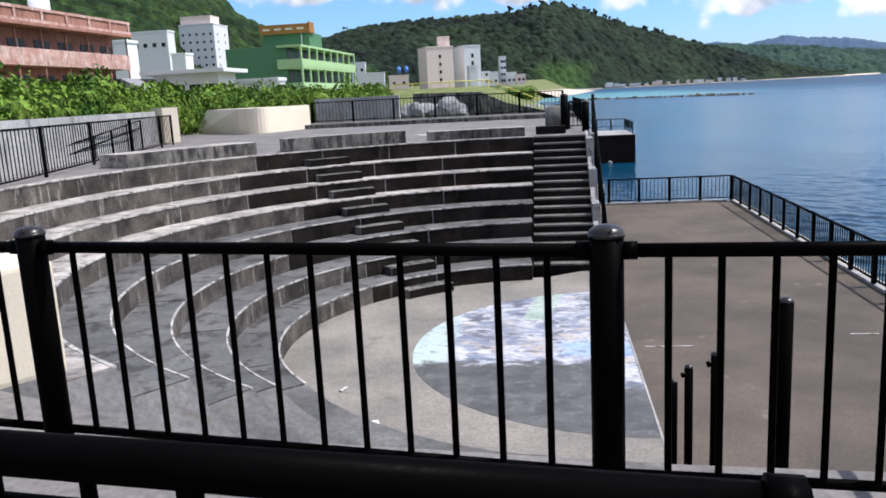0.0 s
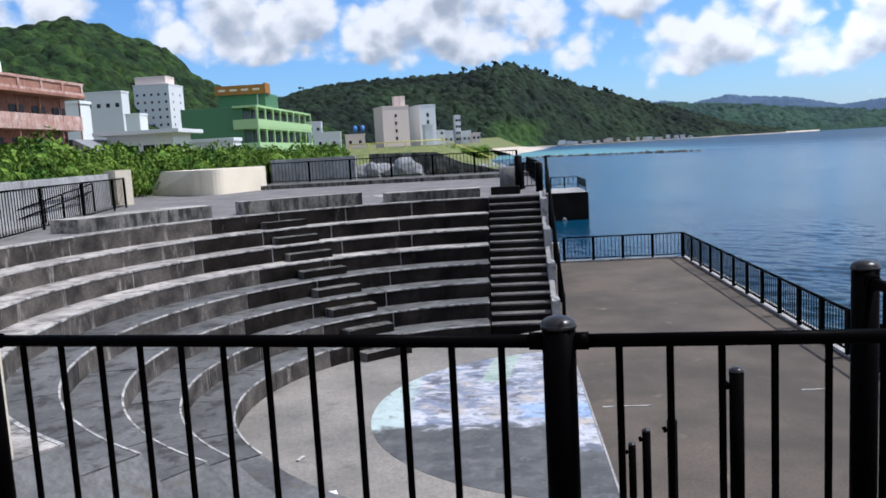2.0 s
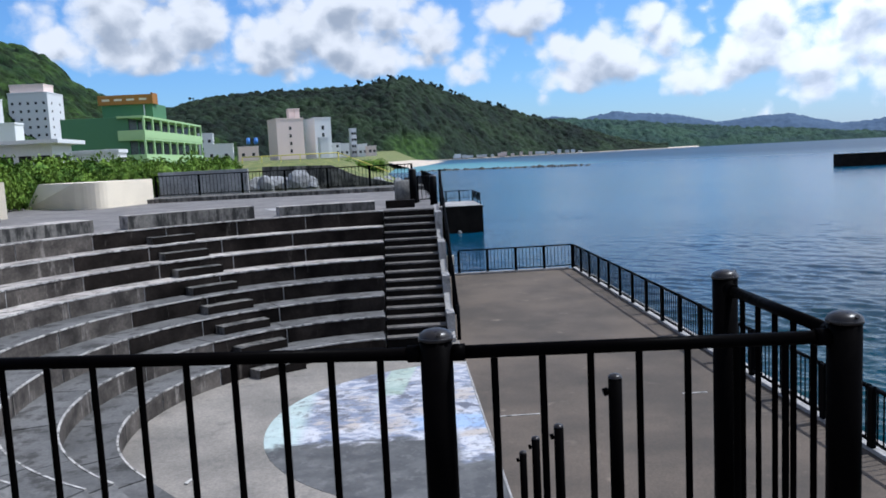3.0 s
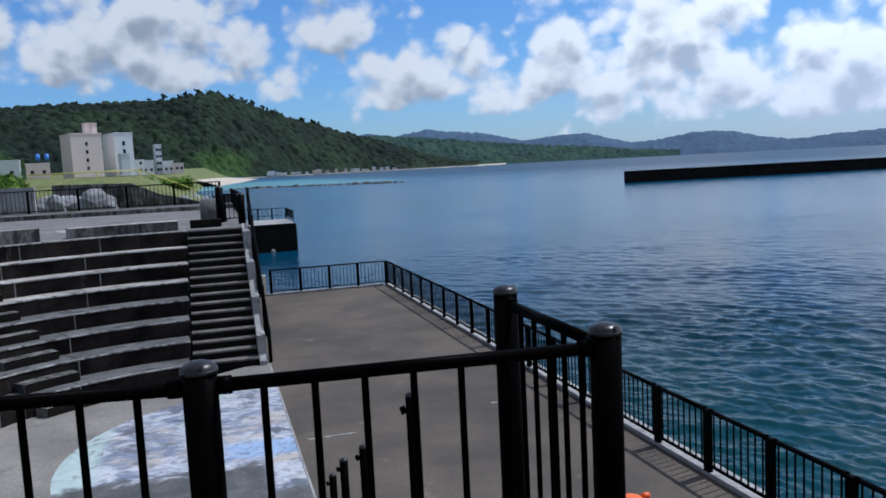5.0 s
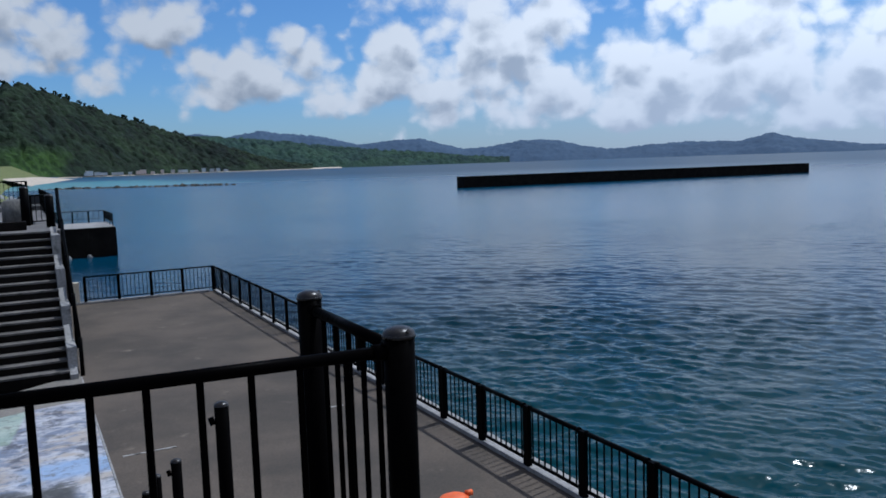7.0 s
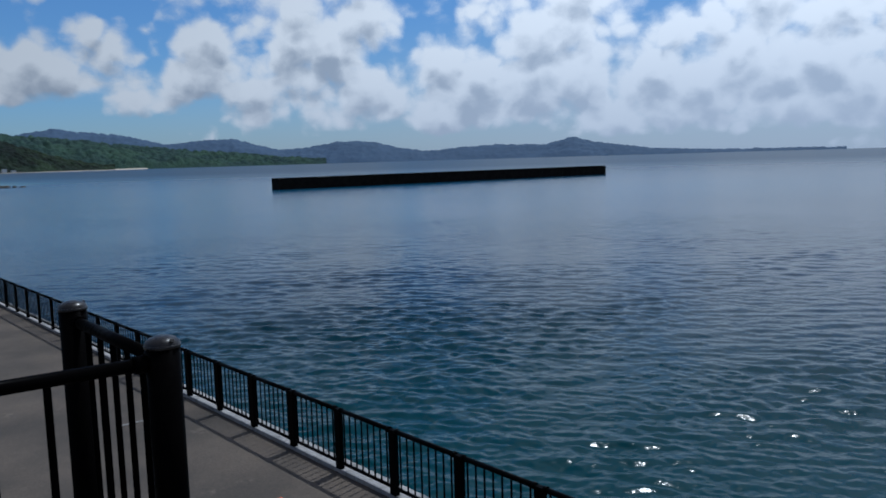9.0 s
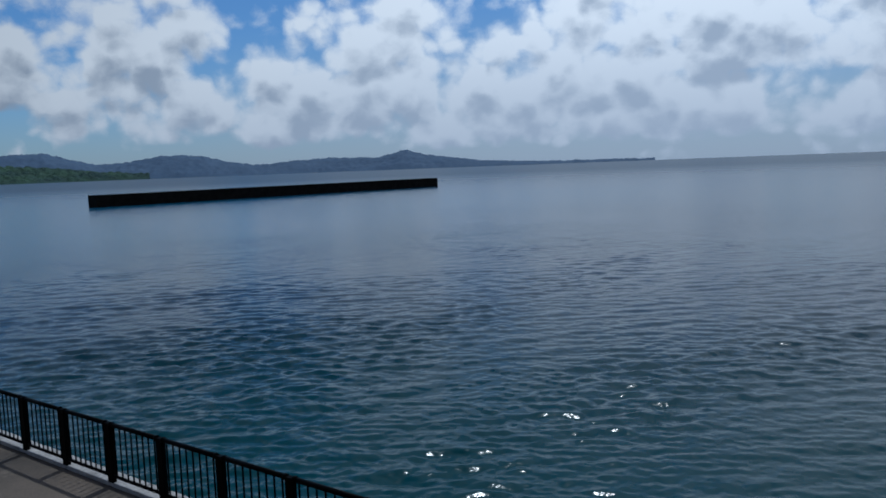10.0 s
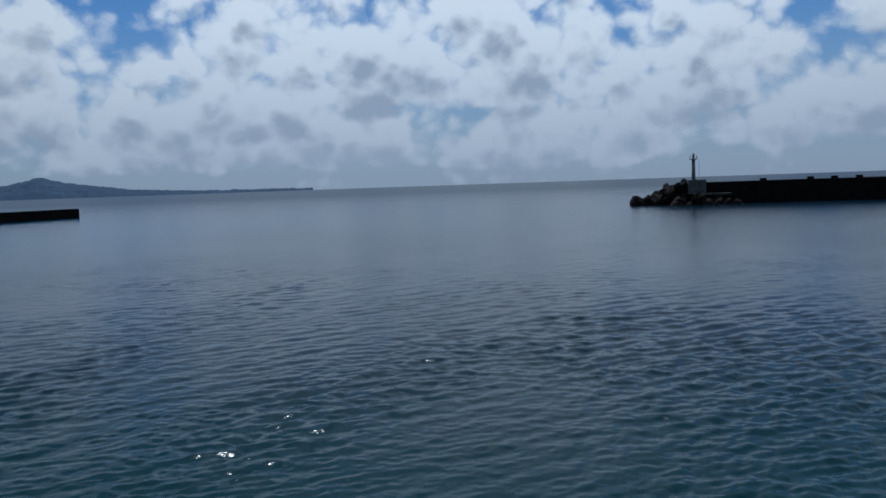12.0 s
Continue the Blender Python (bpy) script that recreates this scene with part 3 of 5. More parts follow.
tagged(part("deck", bm, M_DECK), "wide grey concrete quay deck beside the sea", "quay", kind="structure")
bm = bmesh.new()
mc, mr = (1.45, 14.65), 4.1
pts = [(mc[0] - mr * math.sin(radians(a)), mc[1] + mr * math.cos(radians(a))) for a in range(0, 181, 4)]
prism(bm, pts, STAGE - 0.02, STAGE + 0.005)
tagged(part("mural", bm, M_MURAL), "worn half-round blue and white mural painted on the stage", "mural", kind="structure")

bm = bmesh.new()
EDGE = [(-6.1, 5.55), (-4.5, 4.55), (-3.06, 3.84), (-2.51, 3.62), (-1.89, 3.34), (-1.3, 3.22), (-0.6, 3.15)]
inner = [ring_pt(RIM + 0.30, a) for a in range(2, 147, 2)] + EDGE
prev = None
for n_in, (xi, yi) in enumerate(inner):
    s, c = xi - CX, yi - CY
    k = min((-24 - CX) / s if s < -1e-6 else 1e9, (46.4 - CY) / c if c > 1e-6 else 1e9, (-14 - CY) / c if c < -1e-6 else 1e9)
    zb = TOP - 0.35 if n_in < len(inner) - len(EDGE) else STAGE - 0.2
    row = [bm.verts.new(v) for v in ((xi, yi, zb), (xi, yi, TOP), (CX + s * k, CY + c * k, TOP), (CX + s * k, CY + c * k, TOP - 0.35))]
    if prev:
        for j in range(3):
            bm.faces.new((prev[j], prev[j + 1], row[j + 1], row[j]))
    prev = row
bmesh.ops.recalc_face_normals(bm, faces=bm.faces[:])
box(bm, -1.6, 1.55, 26.45, 46.4, TOP - 0.35, TOP - 0.006)
prism(bm, [(-2.1, -14.0), (1.78, -14.0), (1.78, 2.95), (0.46, 3.03), (-0.6, 3.15)], TOP - 0.35, TOP - 0.001)
tagged(part("terrace", bm, M_TERRACE), "grey paved upper terrace round the seating", "terrace", kind="structure")

# retaining walls below the terrace
bm = bmesh.new()
box(bm, 1.35, 1.58, 26.45, 46.4, SEA - 0.5, TOP - 0.36)
tagged(part("wall_north", bm, M_DARKWALL), "dark stained retaining wall beside the quay", "wall", kind="structure")
bm = bmesh.new()
box(bm, 1.55, 1.74, -14.0, 3.2, SEA - 0.5, TOP - 0.36)
tagged(part("wall_south", bm, M_WALLCON), "grey concrete retaining wall under the lookout platform", "wall", kind="structure")

# seating: eight rings of blocks
for k in range(1, 9):
    r0 = R0 + (k - 1) * TREAD
    r1 = r0 + TREAD + 0.05 if k < 8 else r0 + 0.34
    if k == 7:
        r1 = r0 + TREAD + 1.4
    ztop = STAGE + k * RISE if k < 8 else TOP + 0.004
    tier = empty("seating_tier", (0, 0, 0), "curved concrete seating step, mouldy riser with sun and shade in its colour, pale tread", "seating step", "amphitheatre seating steps", "structure")
    a_start = math.degrees(math.asin((0.33) / r0))
    a_end = {1: 132.0, 2: 140.0}.get(k, 147.0)
    n = max(6, round(radians(a_end - a_start) * r0 / 2.1))
    off = random.uniform(0, 0.4)
    edges = [a_start] + [a_start + (a_end - a_start) * (i + off) / n for i in range(1, n)] + [a_end]
    for a0, a1 in zip(edges, edges[1:]):
        gapd = math.degrees(0.014 / r0)
        bm = bmesh.new()
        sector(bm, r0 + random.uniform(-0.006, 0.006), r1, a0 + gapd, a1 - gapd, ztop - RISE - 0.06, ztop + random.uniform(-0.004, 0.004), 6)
        # shaded riser copy below 46 degrees, lit copy from there on
        part("seating_block", bm, [M_TREAD if k > 4 else M_TREAD_LOW, M_RISER if a0 < 46 else M_RISER_LIT], tier)

    # Thin pale strip that carries the step edge's sunlit line as colour.
    bm = bmesh.new()
    sector(bm, r0 - 0.012, r0 + (0.045 if k > 4 else 0.022), a_start, a_end, ztop - 0.025, ztop + 0.009, 60, 0, 0)
    part("nosing", bm, M_NOSE, tier, "pale chipped edge, its sunlit line put into the colour")

# solid core below the rings, seen through no joint
bm = bmesh.new()
for k in range(1, 9):
    r0 = R0 + (k - 1) * TREAD
    sector(bm, r0 + 0.014, r0 + TREAD + 1.6, math.degrees(math.asin(0.36 / r0)), {1: 131.5, 2: 139.5}.get(k, 146.5), STAGE - 0.4, STAGE + k * RISE - 0.05, 48, 0, 0)
tagged(part("seating_core", bm, M_KERB), "pale concrete body under the seating steps", "seating step", kind="structure")

# aisle steps: half-height blocks on each tread
for k in range(0, 8):
    r0 = R0 + k * TREAD
    z0 = STAGE + k * RISE
    w = math.degrees(1.35 / (2 * r0))
    bm = bmesh.new()
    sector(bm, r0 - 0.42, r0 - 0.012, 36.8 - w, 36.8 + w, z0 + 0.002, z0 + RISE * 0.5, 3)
    # stained tops, near-black sides
    tagged(part("aisle_step", bm, [M_BENCH, M_DARKWALL]), "weathered concrete step block on the seating aisle, sides near-black", "step", "aisle steps")

# lower floor beyond the end of the rings
for k in range(1, 9):
    r0 = R0 + (k - 1) * TREAD
    ae = {1: 132.0, 2: 140.0}.get(k, 147.0)
    zt = STAGE + k * RISE - 0.02
    bm = bmesh.new()
    rows = []
    for i in range(7):
        a = ae + i * (2.2 + 6.0 / k)
        z = zt + (STAGE - zt) * (i / 6) ** 0.8
        rows.append([bm.verts.new((*ring_pt(r, a), zz)) for r, zz in ((r0, STAGE), (r0, z + 0.004), (r0 + TREAD, z + 0.004), (r0 + TREAD, STAGE))])
    for p_, q_ in zip(rows, rows[1:]):
        for j in range(3):
            bm.faces.new((p_[j], p_[j + 1], q_[j + 1], q_[j]))
    bm.faces.new(rows[0])
    bmesh.ops.recalc_face_normals(bm, faces=bm.faces[:])
    tagged(part("end_apron", bm, M_LOWFLOOR), "grey sloping concrete apron at the end of a seating step", "apron", "seating aprons", "structure")
bm = bmesh.new()
prism(bm, [ring_pt(R0 - 0.05, a) for a in range(120, 181, 6)] + [(-0.12, 3.3), (-6.5, 3.3), (-9, 9)], STAGE - 0.4, STAGE + 0.012)
bmesh.ops.recalc_face_normals(bm, faces=bm.faces[:])
tagged(part("lower_floor", bm, M_LOWFLOOR), "grey damp concrete floor at the foot of the seating", "floor", kind="structure")

# low seat walls on the rim
for a0, a1, r0, r1, h in ((46.4, 66.5, RIM + 0.62, RIM + 1.75, 0.36), (22.6, 42.0, RIM + 0.36, RIM + 0.95, 0.40), (3.0, 18.4, RIM + 0.55, RIM + 1.2, 0.30)):
    bm = bmesh.new()
    sector(bm, r0, r1, a0, a1, TOP + 0.004, TOP + h, 14)
    tagged(part("seat_wall", bm, [M_TREAD, M_BENCH]), "low curved weathered concrete bench wall on the terrace rim", "bench wall", "terrace bench walls")


def stair(name, x0, x1, ys, ye, n, label, cut=0):
    """A flight from the low end at ys up to ye, of separate steps."""
    top = empty(name, (0, 0, 0), label, "stairs", kind="structure")
    rise = (TOP - STAGE) / n
    run = (ye - ys) / n
    for i in range(n - cut):
        bm = bmesh.new()
        ya, yb = ys + i * run, ys + (i + 1) * run + math.copysign(0.06, run)
        # riser body near-black below the grey nosing: its shade is in the colour
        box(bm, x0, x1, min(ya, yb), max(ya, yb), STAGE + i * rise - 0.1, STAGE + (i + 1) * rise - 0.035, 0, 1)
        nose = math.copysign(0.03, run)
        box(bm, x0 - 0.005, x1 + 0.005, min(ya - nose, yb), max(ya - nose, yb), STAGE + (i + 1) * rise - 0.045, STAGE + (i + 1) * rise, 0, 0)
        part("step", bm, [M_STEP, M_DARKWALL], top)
    bm = bmesh.new()
    yt = ye - cut * run
    vs = [(ys + (0.3 if run > 0 else -0.3), STAGE - 0.3), (yt, STAGE - 0.3), (yt, TOP - (1 + cut) * rise - 0.1), (ys + (0.3 if run > 0 else -0.3), STAGE - 0.1)]
    lo = [bm.verts.new((x0 + 0.01, y, z)) for y, z in vs]
    hi = [bm.verts.new((x1 - 0.01, y, z)) for y, z in vs]
    bm.faces.new(lo), bm.faces.new(hi[::-1])
    for i in range(4):
        bm.faces.new((lo[i], hi[i], hi[(i + 1) % 4], lo[(i + 1) % 4]))
    bmesh.ops.recalc_face_normals(bm, faces=bm.faces[:])
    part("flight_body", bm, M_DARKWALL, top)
    return top


stair("north_stairs", -0.43, 1.22, 21.0, 26.5, 16, "straight concrete stairs from the stage up to the terrace")
stair("south_stairs", -0.35, 1.35, 9.0, 2.3, 16, "straight concrete stairs from the lookout platform to the stage", 2)


def stringer(x0, x1, ya, za, yb, zb, label):
    """A sloping side wall of a stair."""
    bm = bmesh.new()
    vs = [(ya, STAGE - 0.2), (yb, STAGE - 0.2), (yb, zb), (ya, za)]
    lo = [bm.verts.new((x0, y, z)) for y, z in vs]
    hi = [bm.verts.new((x1, y, z)) for y, z in vs]
    bm.faces.new(lo), bm.faces.new(hi[::-1])
    for i in range(4):
        bm.faces.new((lo[i], hi[i], hi[(i + 1) % 4], lo[(i + 1) % 4]))
    bmesh.ops.recalc_face_normals(bm, faces=bm.faces[:])
    return tagged(part("stair_side_wall", bm, M_KERB), label, "stair side wall", kind="structure")


stringer(1.225, 1.40, 20.9, STAGE + 0.12, 26.6, TOP + 0.10, "pale concrete side wall of the stairs, sloping")
stringer(1.36, 1.56, 9.3, STAGE + 0.03, 3.0, TOP - 0.40, "pale concrete side wall of the stairs below the platform")

# kerb under the sea railing
bm = bmesh.new()
box(bm, 7.27, 7.60, -13.9, 33.2, STAGE - 0.003, STAGE + 0.07, 0.015)
tagged(part("kerb", bm, M_KERB), "pale concrete kerb along the edge of the quay", "kerb", kind="structure")
bm = bmesh.new()
box(bm, 1.6, 7.09, 32.95, 33.24, STAGE - 0.003, STAGE + 0.07, 0.012)
tagged(part("kerb_2", bm, M_KERB), "pale concrete kerb at the end of the quay", "kerb", kind="structure")


# ---------------------------------------------------------------- railings
def railing(name, pts, z, height, posts, pitch, post_r, rail_r, bar_r, label, group="", mat=None, dome_cap=True, bottom=0.12, square=False, cap_h=0.07, lead=0.0, skip_first=False):
    """A railing along a line of corner points; posts at every corner and between them; each post, rail and bar is a part."""
    mat = mat or M_RAIL
    top = empty(name, (pts[0][0], pts[0][1], z), label, "railing", group)
    inv = Matrix.Translation((-pts[0][0], -pts[0][1], -z))

    def put(n, bm, m, parent=top, lab=""):
        o = part(n, bm, m, parent, lab)
        o.data.transform(inv)
        return o

    bar_mesh = None
    post_mesh = None
    cap_mesh = None
    first = True
    for (xa, ya), (xb, yb), n in zip(pts, pts[1:], posts):
        a, b = Vector((xa, ya, 0)), Vector((xb, yb, 0))
        L = (b - a).length
        ang = math.degrees(math.atan2((b - a).y, (b - a).x))
        for i in range(n + 1):
            c = a.lerp(b, i / n)
            if i < n:
                e = a.lerp(b, (i + 1) / n)
                u = (e - c).normalized() * post_r * 0.8
                for zz, rr, nm in ((z + height - cap_h, rail_r, "top_rail"), (z + bottom, rail_r * 0.75, "bottom_rail")):
                    bm = bmesh.new()
                    tube(bm, (c.x + u.x, c.y + u.y, zz), (e.x - u.x, e.y - u.y, zz), rr, 12)
                    if rail_r > 0.022:
                        for q, w in ((c, u), (e, -u)):
                            if nm == "top_rail":
                                w = w.normalized()
                                p0 = q + w * post_r * 0.9
                                p1 = p0 + w * 0.05
                                tube(bm, (p0.x, p0.y, zz), (p1.x, p1.y, zz), rr * 1.28, 12)
                    put(nm, bm, mat)
                run = (e - c).length
                m = max(1, round((run - 2 * lead) / pitch))
                for j in range(0 if lead else 1, m + 1 if lead else m):
                    q = c.lerp(e, (lead + (run - 2 * lead) * j / m) / run)
                    if bar_mesh is None:
                        bm = bmesh.new()
                        tube(bm, (0, 0, bottom), (0, 0, height - cap_h), bar_r, 8, caps=False)
                        bar_mesh = bpy.data.meshes.new("baluster")
                        bm.to_mesh(bar_mesh)
                        bm.free()
                        bar_mesh.materials.append(mat)
                    shared("baluster", bar_mesh, top, Matrix.Translation((q.x - pts[0][0], q.y - pts[0][1], 0)))
            if i == 0 and (skip_first or not first):
                continue
            if post_mesh is None:
                bm = bmesh.new()
                if square:
                    box(bm, -post_r, post_r, -post_r * 0.55, post_r * 0.55, -0.02, height, 0.006)
                else:
                    tube(bm, (0, 0, -0.02), (0, 0, height - 0.03), post_r, 20)
                post_mesh = bpy.data.meshes.new("post")
                bm.to_mesh(post_mesh)
                bm.free()
                post_mesh.materials.append(mat)
                if dome_cap:
                    bm = bmesh.new()
                    tube(bm, (0, 0, height - 0.035), (0, 0, height - 0.022), post_r * 1.07, 20)
                    dome(bm, (0, 0, height - 0.022), post_r * 1.04, 0.03, 20)
                    tube(bm, (post_r * 0.25, -post_r * 0.8, height - 0.012), (post_r * 0.3, -post_r * 0.98, height - 0.004), 0.008, 6)
                    cap_mesh = bpy.data.meshes.new("cap")
                    bm.to_mesh(cap_mesh)
                    bm.free()
                    cap_mesh.materials.append(M_CAP)
            po = shared("post", post_mesh, top, Matrix.Translation((c.x - pts[0][0], c.y - pts[0][1], 0)) @ pose(0, 0, 0, 0, 0, ang))
            if cap_mesh:
                shared("cap", cap_mesh, po, Matrix.Identity(4))
        first = False
    return top


railing("platform_railing", [(-4.55, 3.45), (-2.19, 3.08), (0.19, 2.71), (1.62, 2.59)], TOP, 1.022, [1, 1, 1], 0.178, 0.059, 0.025, 0.0132, "black painted steel railing with domed posts on the platform edge", "platform railings", cap_h=0.084, lead=0.205)
railing("return_railing", [(1.62, 2.60), (1.63, 3.64)], TOP - 0.95, 1.972, [1], 0.178, 0.059, 0.025, 0.0132, "black painted steel railing turning down beside the stairs", "platform railings", cap_h=0.084, lead=0.2, skip_first=True)
railing("inner_railing", [(-2.45, 1.332), (0.36, 0.988)], TOP, 0.955, [1], 0.184, 0.045, 0.038, 0.0135, "black painted steel handrail beside the viewpoint", "platform railings", dome_cap=False, cap_h=0.022)

lr = empty("lower_handrail", (-2.45, 1.332, TOP), "black steel second rail just under the handrail", "handrail", "platform railings")
bm = bmesh.new()
tube(bm, (0, 0, 0.825), (2.81, -0.344, 0.825), 0.032, 14)
part("rail", bm, M_RAIL, lr)
for f in (0.0, 0.333, 0.667, 1.0):
    bm = bmesh.new()
    tube(bm, (2.81 * f, -0.344 * f, 0.79), (2.81 * f, -0.344 * f, 0.93), 0.022, 10)
    part("bracket", bm, M_RAIL, lr)

# loose stair posts below the platform
for y, zt in ((5.2, 0.07), (7.3, -1.0), (8.72, -1.63), (9.78, -2.2)):
    zf = max(STAGE, STAGE + (9.3 - y) / 6.3 * 2.9)
    st = empty("stair_post", (1.5, y, zf), "black steel stair post without its handrail", "post", "stair posts")
    bm = bmesh.new()
    tube(bm, (0, 0, -0.2), (0, 0, zt - zf - 0.03), 0.048, 14)
    part("shaft", bm, M_RAIL, st)
    bm = bmesh.new()
    dome(bm, (0, 0, zt - zf - 0.03), 0.05, 0.03, 14)
    part("cap", bm, M_CAP, st)
    bm = bmesh.new()
    tube(bm, (-0.05, 0, zt - zf - 0.12), (-0.085, 0, zt - zf - 0.13), 0.028, 10)
    part("rail_socket", bm, M_RAIL, st)

railing("sea_railing", [(7.31, 33.05), (7.31, 33.05 - 1.425 * 27)], STAGE, 1.05, [27], 0.158, 0.07, 0.036, 0.0135, "black metal railing along the sea edge of the quay", "quay railings", M_FAR_RAIL, False, 0.17, True, 0.02)
railing("end_railing", [(2.45, 33.1), (7.28, 33.1)], STAGE + 0.07, 0.98, [4], 0.155, 0.055, 0.028, 0.0115, "black metal railing closing the end of the quay", "quay railings", M_FAR_RAIL, False, 0.09, True, 0.02)
railing("rear_railing", [(-13.6, 46.0), (0.9, 46.0)], 0.18, 1.19, [6], 0.2, 0.06, 0.028, 0.014, "black metal railing on a low kerb behind the terrace", "terrace railings", M_FAR_RAIL, False, 0.1, True, 0.02)
railing("side_railing", [(-10.2, 10.2), (-12.05, 17.9), (-13.0, 21.6), (-13.95, 25.6), (-14.9, 29.6), (-15.35, 31.5)], TOP, 1.22, [2, 1, 1, 1, 1], 0.21, 0.055, 0.026, 0.013, "black metal railing along the landward side of the terrace", "terrace railings", M_FAR_RAIL, False, 0.1, True, 0.02)
bm = bmesh.new()
box(bm, -13.9, 1.5, 42.8, 46.3, TOP - 0.001, 0.18, 0.02)
tagged(part("kerb_3", bm, M_BENCH), "stained low concrete kerb behind the terrace", "kerb", kind="structure")

def boulder(bm, c, r, rng, flat=0.75, cuts=2):
    m = Matrix.Translation(c) @ Euler((rng.uniform(0, 6), rng.uniform(0, 6), rng.uniform(0, 6))).to_matrix().to_4x4() @ Matrix.Diagonal((r, r * rng.uniform(0.7, 1.1), r * flat, 1))
    out = bmesh.ops.create_icosphere(bm, subdivisions=cuts, radius=1.0, matrix=m)
    for v in out["verts"]:
        d = v.co - Vector(c)
        v.co += d * (noise.noise(v.co / r * 0.9) * 0.45)


# jetty
bm = bmesh.new()
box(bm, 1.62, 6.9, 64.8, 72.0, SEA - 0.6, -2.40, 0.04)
tagged(part("jetty", bm, M_DARKWALL), "near-black streaked concrete jetty standing in the water", "jetty", kind="structure")
bm = bmesh.new()
box(bm, 1.7, 6.85, 64.85, 71.9, -2.402, -2.37)
tagged(part("jetty_top", bm, M_KERB), "pale concrete top of the jetty", "jetty", kind="structure")
railing("jetty_railing", [(1.9, 71.3), (6.7, 71.3), (6.7, 65.0)], -2.37, 1.0, [4, 3], 0.35, 0.06, 0.03, 0.015, "black metal railing round the jetty", "jetty railings", M_FAR_RAIL, False, 0.35, True, 0.02)

rng = random.Random(14)
for x, y in ((3.5, 64.1), (4.9, 64.3), (2.4, 64.0)):
    bm = bmesh.new()
    boulder(bm, (x, y + 0.35, SEA + 0.05), rng.uniform(0.2, 0.3), rng)
    tagged(part("rock", bm, M_ROCK), "pale rock in the water at the foot of the jetty", "rock", "jetty rocks")

# breakwaters
bm = bmesh.new()
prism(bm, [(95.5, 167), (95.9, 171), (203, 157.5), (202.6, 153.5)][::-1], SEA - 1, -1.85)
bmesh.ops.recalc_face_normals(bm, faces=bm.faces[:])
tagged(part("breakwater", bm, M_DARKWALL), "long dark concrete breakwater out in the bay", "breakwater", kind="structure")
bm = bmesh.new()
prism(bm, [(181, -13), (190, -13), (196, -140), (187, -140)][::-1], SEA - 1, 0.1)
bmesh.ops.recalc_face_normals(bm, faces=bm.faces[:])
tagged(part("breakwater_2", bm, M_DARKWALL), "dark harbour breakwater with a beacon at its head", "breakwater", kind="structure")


rng = random.Random(4)
for i in range(60):
    t = rng.random()
    x, y = 186 + rng.uniform(-6, 6) * (1 - 0.4 * t), -13 + 14 * t * rng.uniform(0.5, 1.0) - 1.5
    bm = bmesh.new()
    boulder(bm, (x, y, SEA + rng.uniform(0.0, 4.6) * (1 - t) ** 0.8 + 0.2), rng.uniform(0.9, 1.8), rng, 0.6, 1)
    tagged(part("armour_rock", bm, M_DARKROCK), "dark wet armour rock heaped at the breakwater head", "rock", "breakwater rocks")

for i in range(30):
    y = rng.uniform(-24, -11)
    bm = bmesh.new()
    boulder(bm, (rng.uniform(176.5, 180.8), y, SEA + rng.uniform(0.0, 2.2) * (1 - (-11 - y) / 15)), rng.uniform(0.9, 1.6), rng, 0.6, 1)
    tagged(part("armour_rock", bm, M_DARKROCK), "dark wet armour rock heaped at the breakwater head", "rock", "breakwater rocks")
for y in (-30, -39.6, -44.4, -49.3):
    bm = bmesh.new()
    box(bm, 186.2, 187.4, y - 0.7, y + 0.5, 0.08, 0.62, 0.1)
    tagged(part("mooring_block", bm, M_DARKWALL), "small dark block on top of the breakwater", "block", "breakwater blocks")
bm = bmesh.new()
box(bm, 178.8, 182.2, -22.5, -15.0, -2.6, -2.2, 0.05)
tagged(part("breakwater_ledge", bm, M_BENCH), "narrow stained concrete ledge below the beacon", "ledge", kind="structure")

bc = empty("harbour_beacon", (182.5, -15.2, 0.1), "slim grey harbour beacon on a pale concrete base", "beacon")
bm = bmesh.new()
box(bm, -2.6, 1.4, -2.4, 1.3, -2.4, 0.6, 0.08)
part("base", bm, M_WALLCON, bc)
bm = bmesh.new()
tube(bm, (0, 0, 0.6), (0, 0, 5.0), 0.42, 14, 0.34)
part("tower", bm, M_ROOFGREY, bc)
bm = bmesh.new()
tube(bm, (0, 0, 5.0), (0, 0, 5.15), 0.85, 14)
for i in range(6):
    a = i * math.pi / 3
    tube(bm, (0.8 * math.cos(a), 0.8 * math.sin(a), 5.1), (0.8 * math.cos(a), 0.8 * math.sin(a), 5.9), 0.05, 6)
part("gallery", bm, M_ROOFGREY, bc)
bm = bmesh.new()
tube(bm, (0, 0, 5.15), (0, 0, 5.9), 0.25, 10)
dome(bm, (0, 0, 5.9), 0.27, 0.5, 10)
part("lantern", bm, M_ROOFGREY, bc)
bm = bmesh.new()
tube(bm, (-0.6, -1.1, 0.6), (-0.6, -1.1, 5.0), 0.05, 6)
part("ladder_pole", bm, M_GREYWHITE, bc)

# sunken reef dam
rng = random.Random(8)
bm = bmesh.new()
for i in range(140):
    t = i / 139
    boulder(bm, (12 + 68 * t + rng.uniform(-1, 1), 394 - 64 * t + rng.uniform(-2, 2), SEA - 0.85), rng.uniform(1.2, 2.0), rng, 0.5)
tagged(part("reef_dam", bm, M_REEF), "low line of dark rocks awash off the beach", "rocks", kind="stuff")

# ---------------------------------------------------------------- terrace things
bm = bmesh.new()
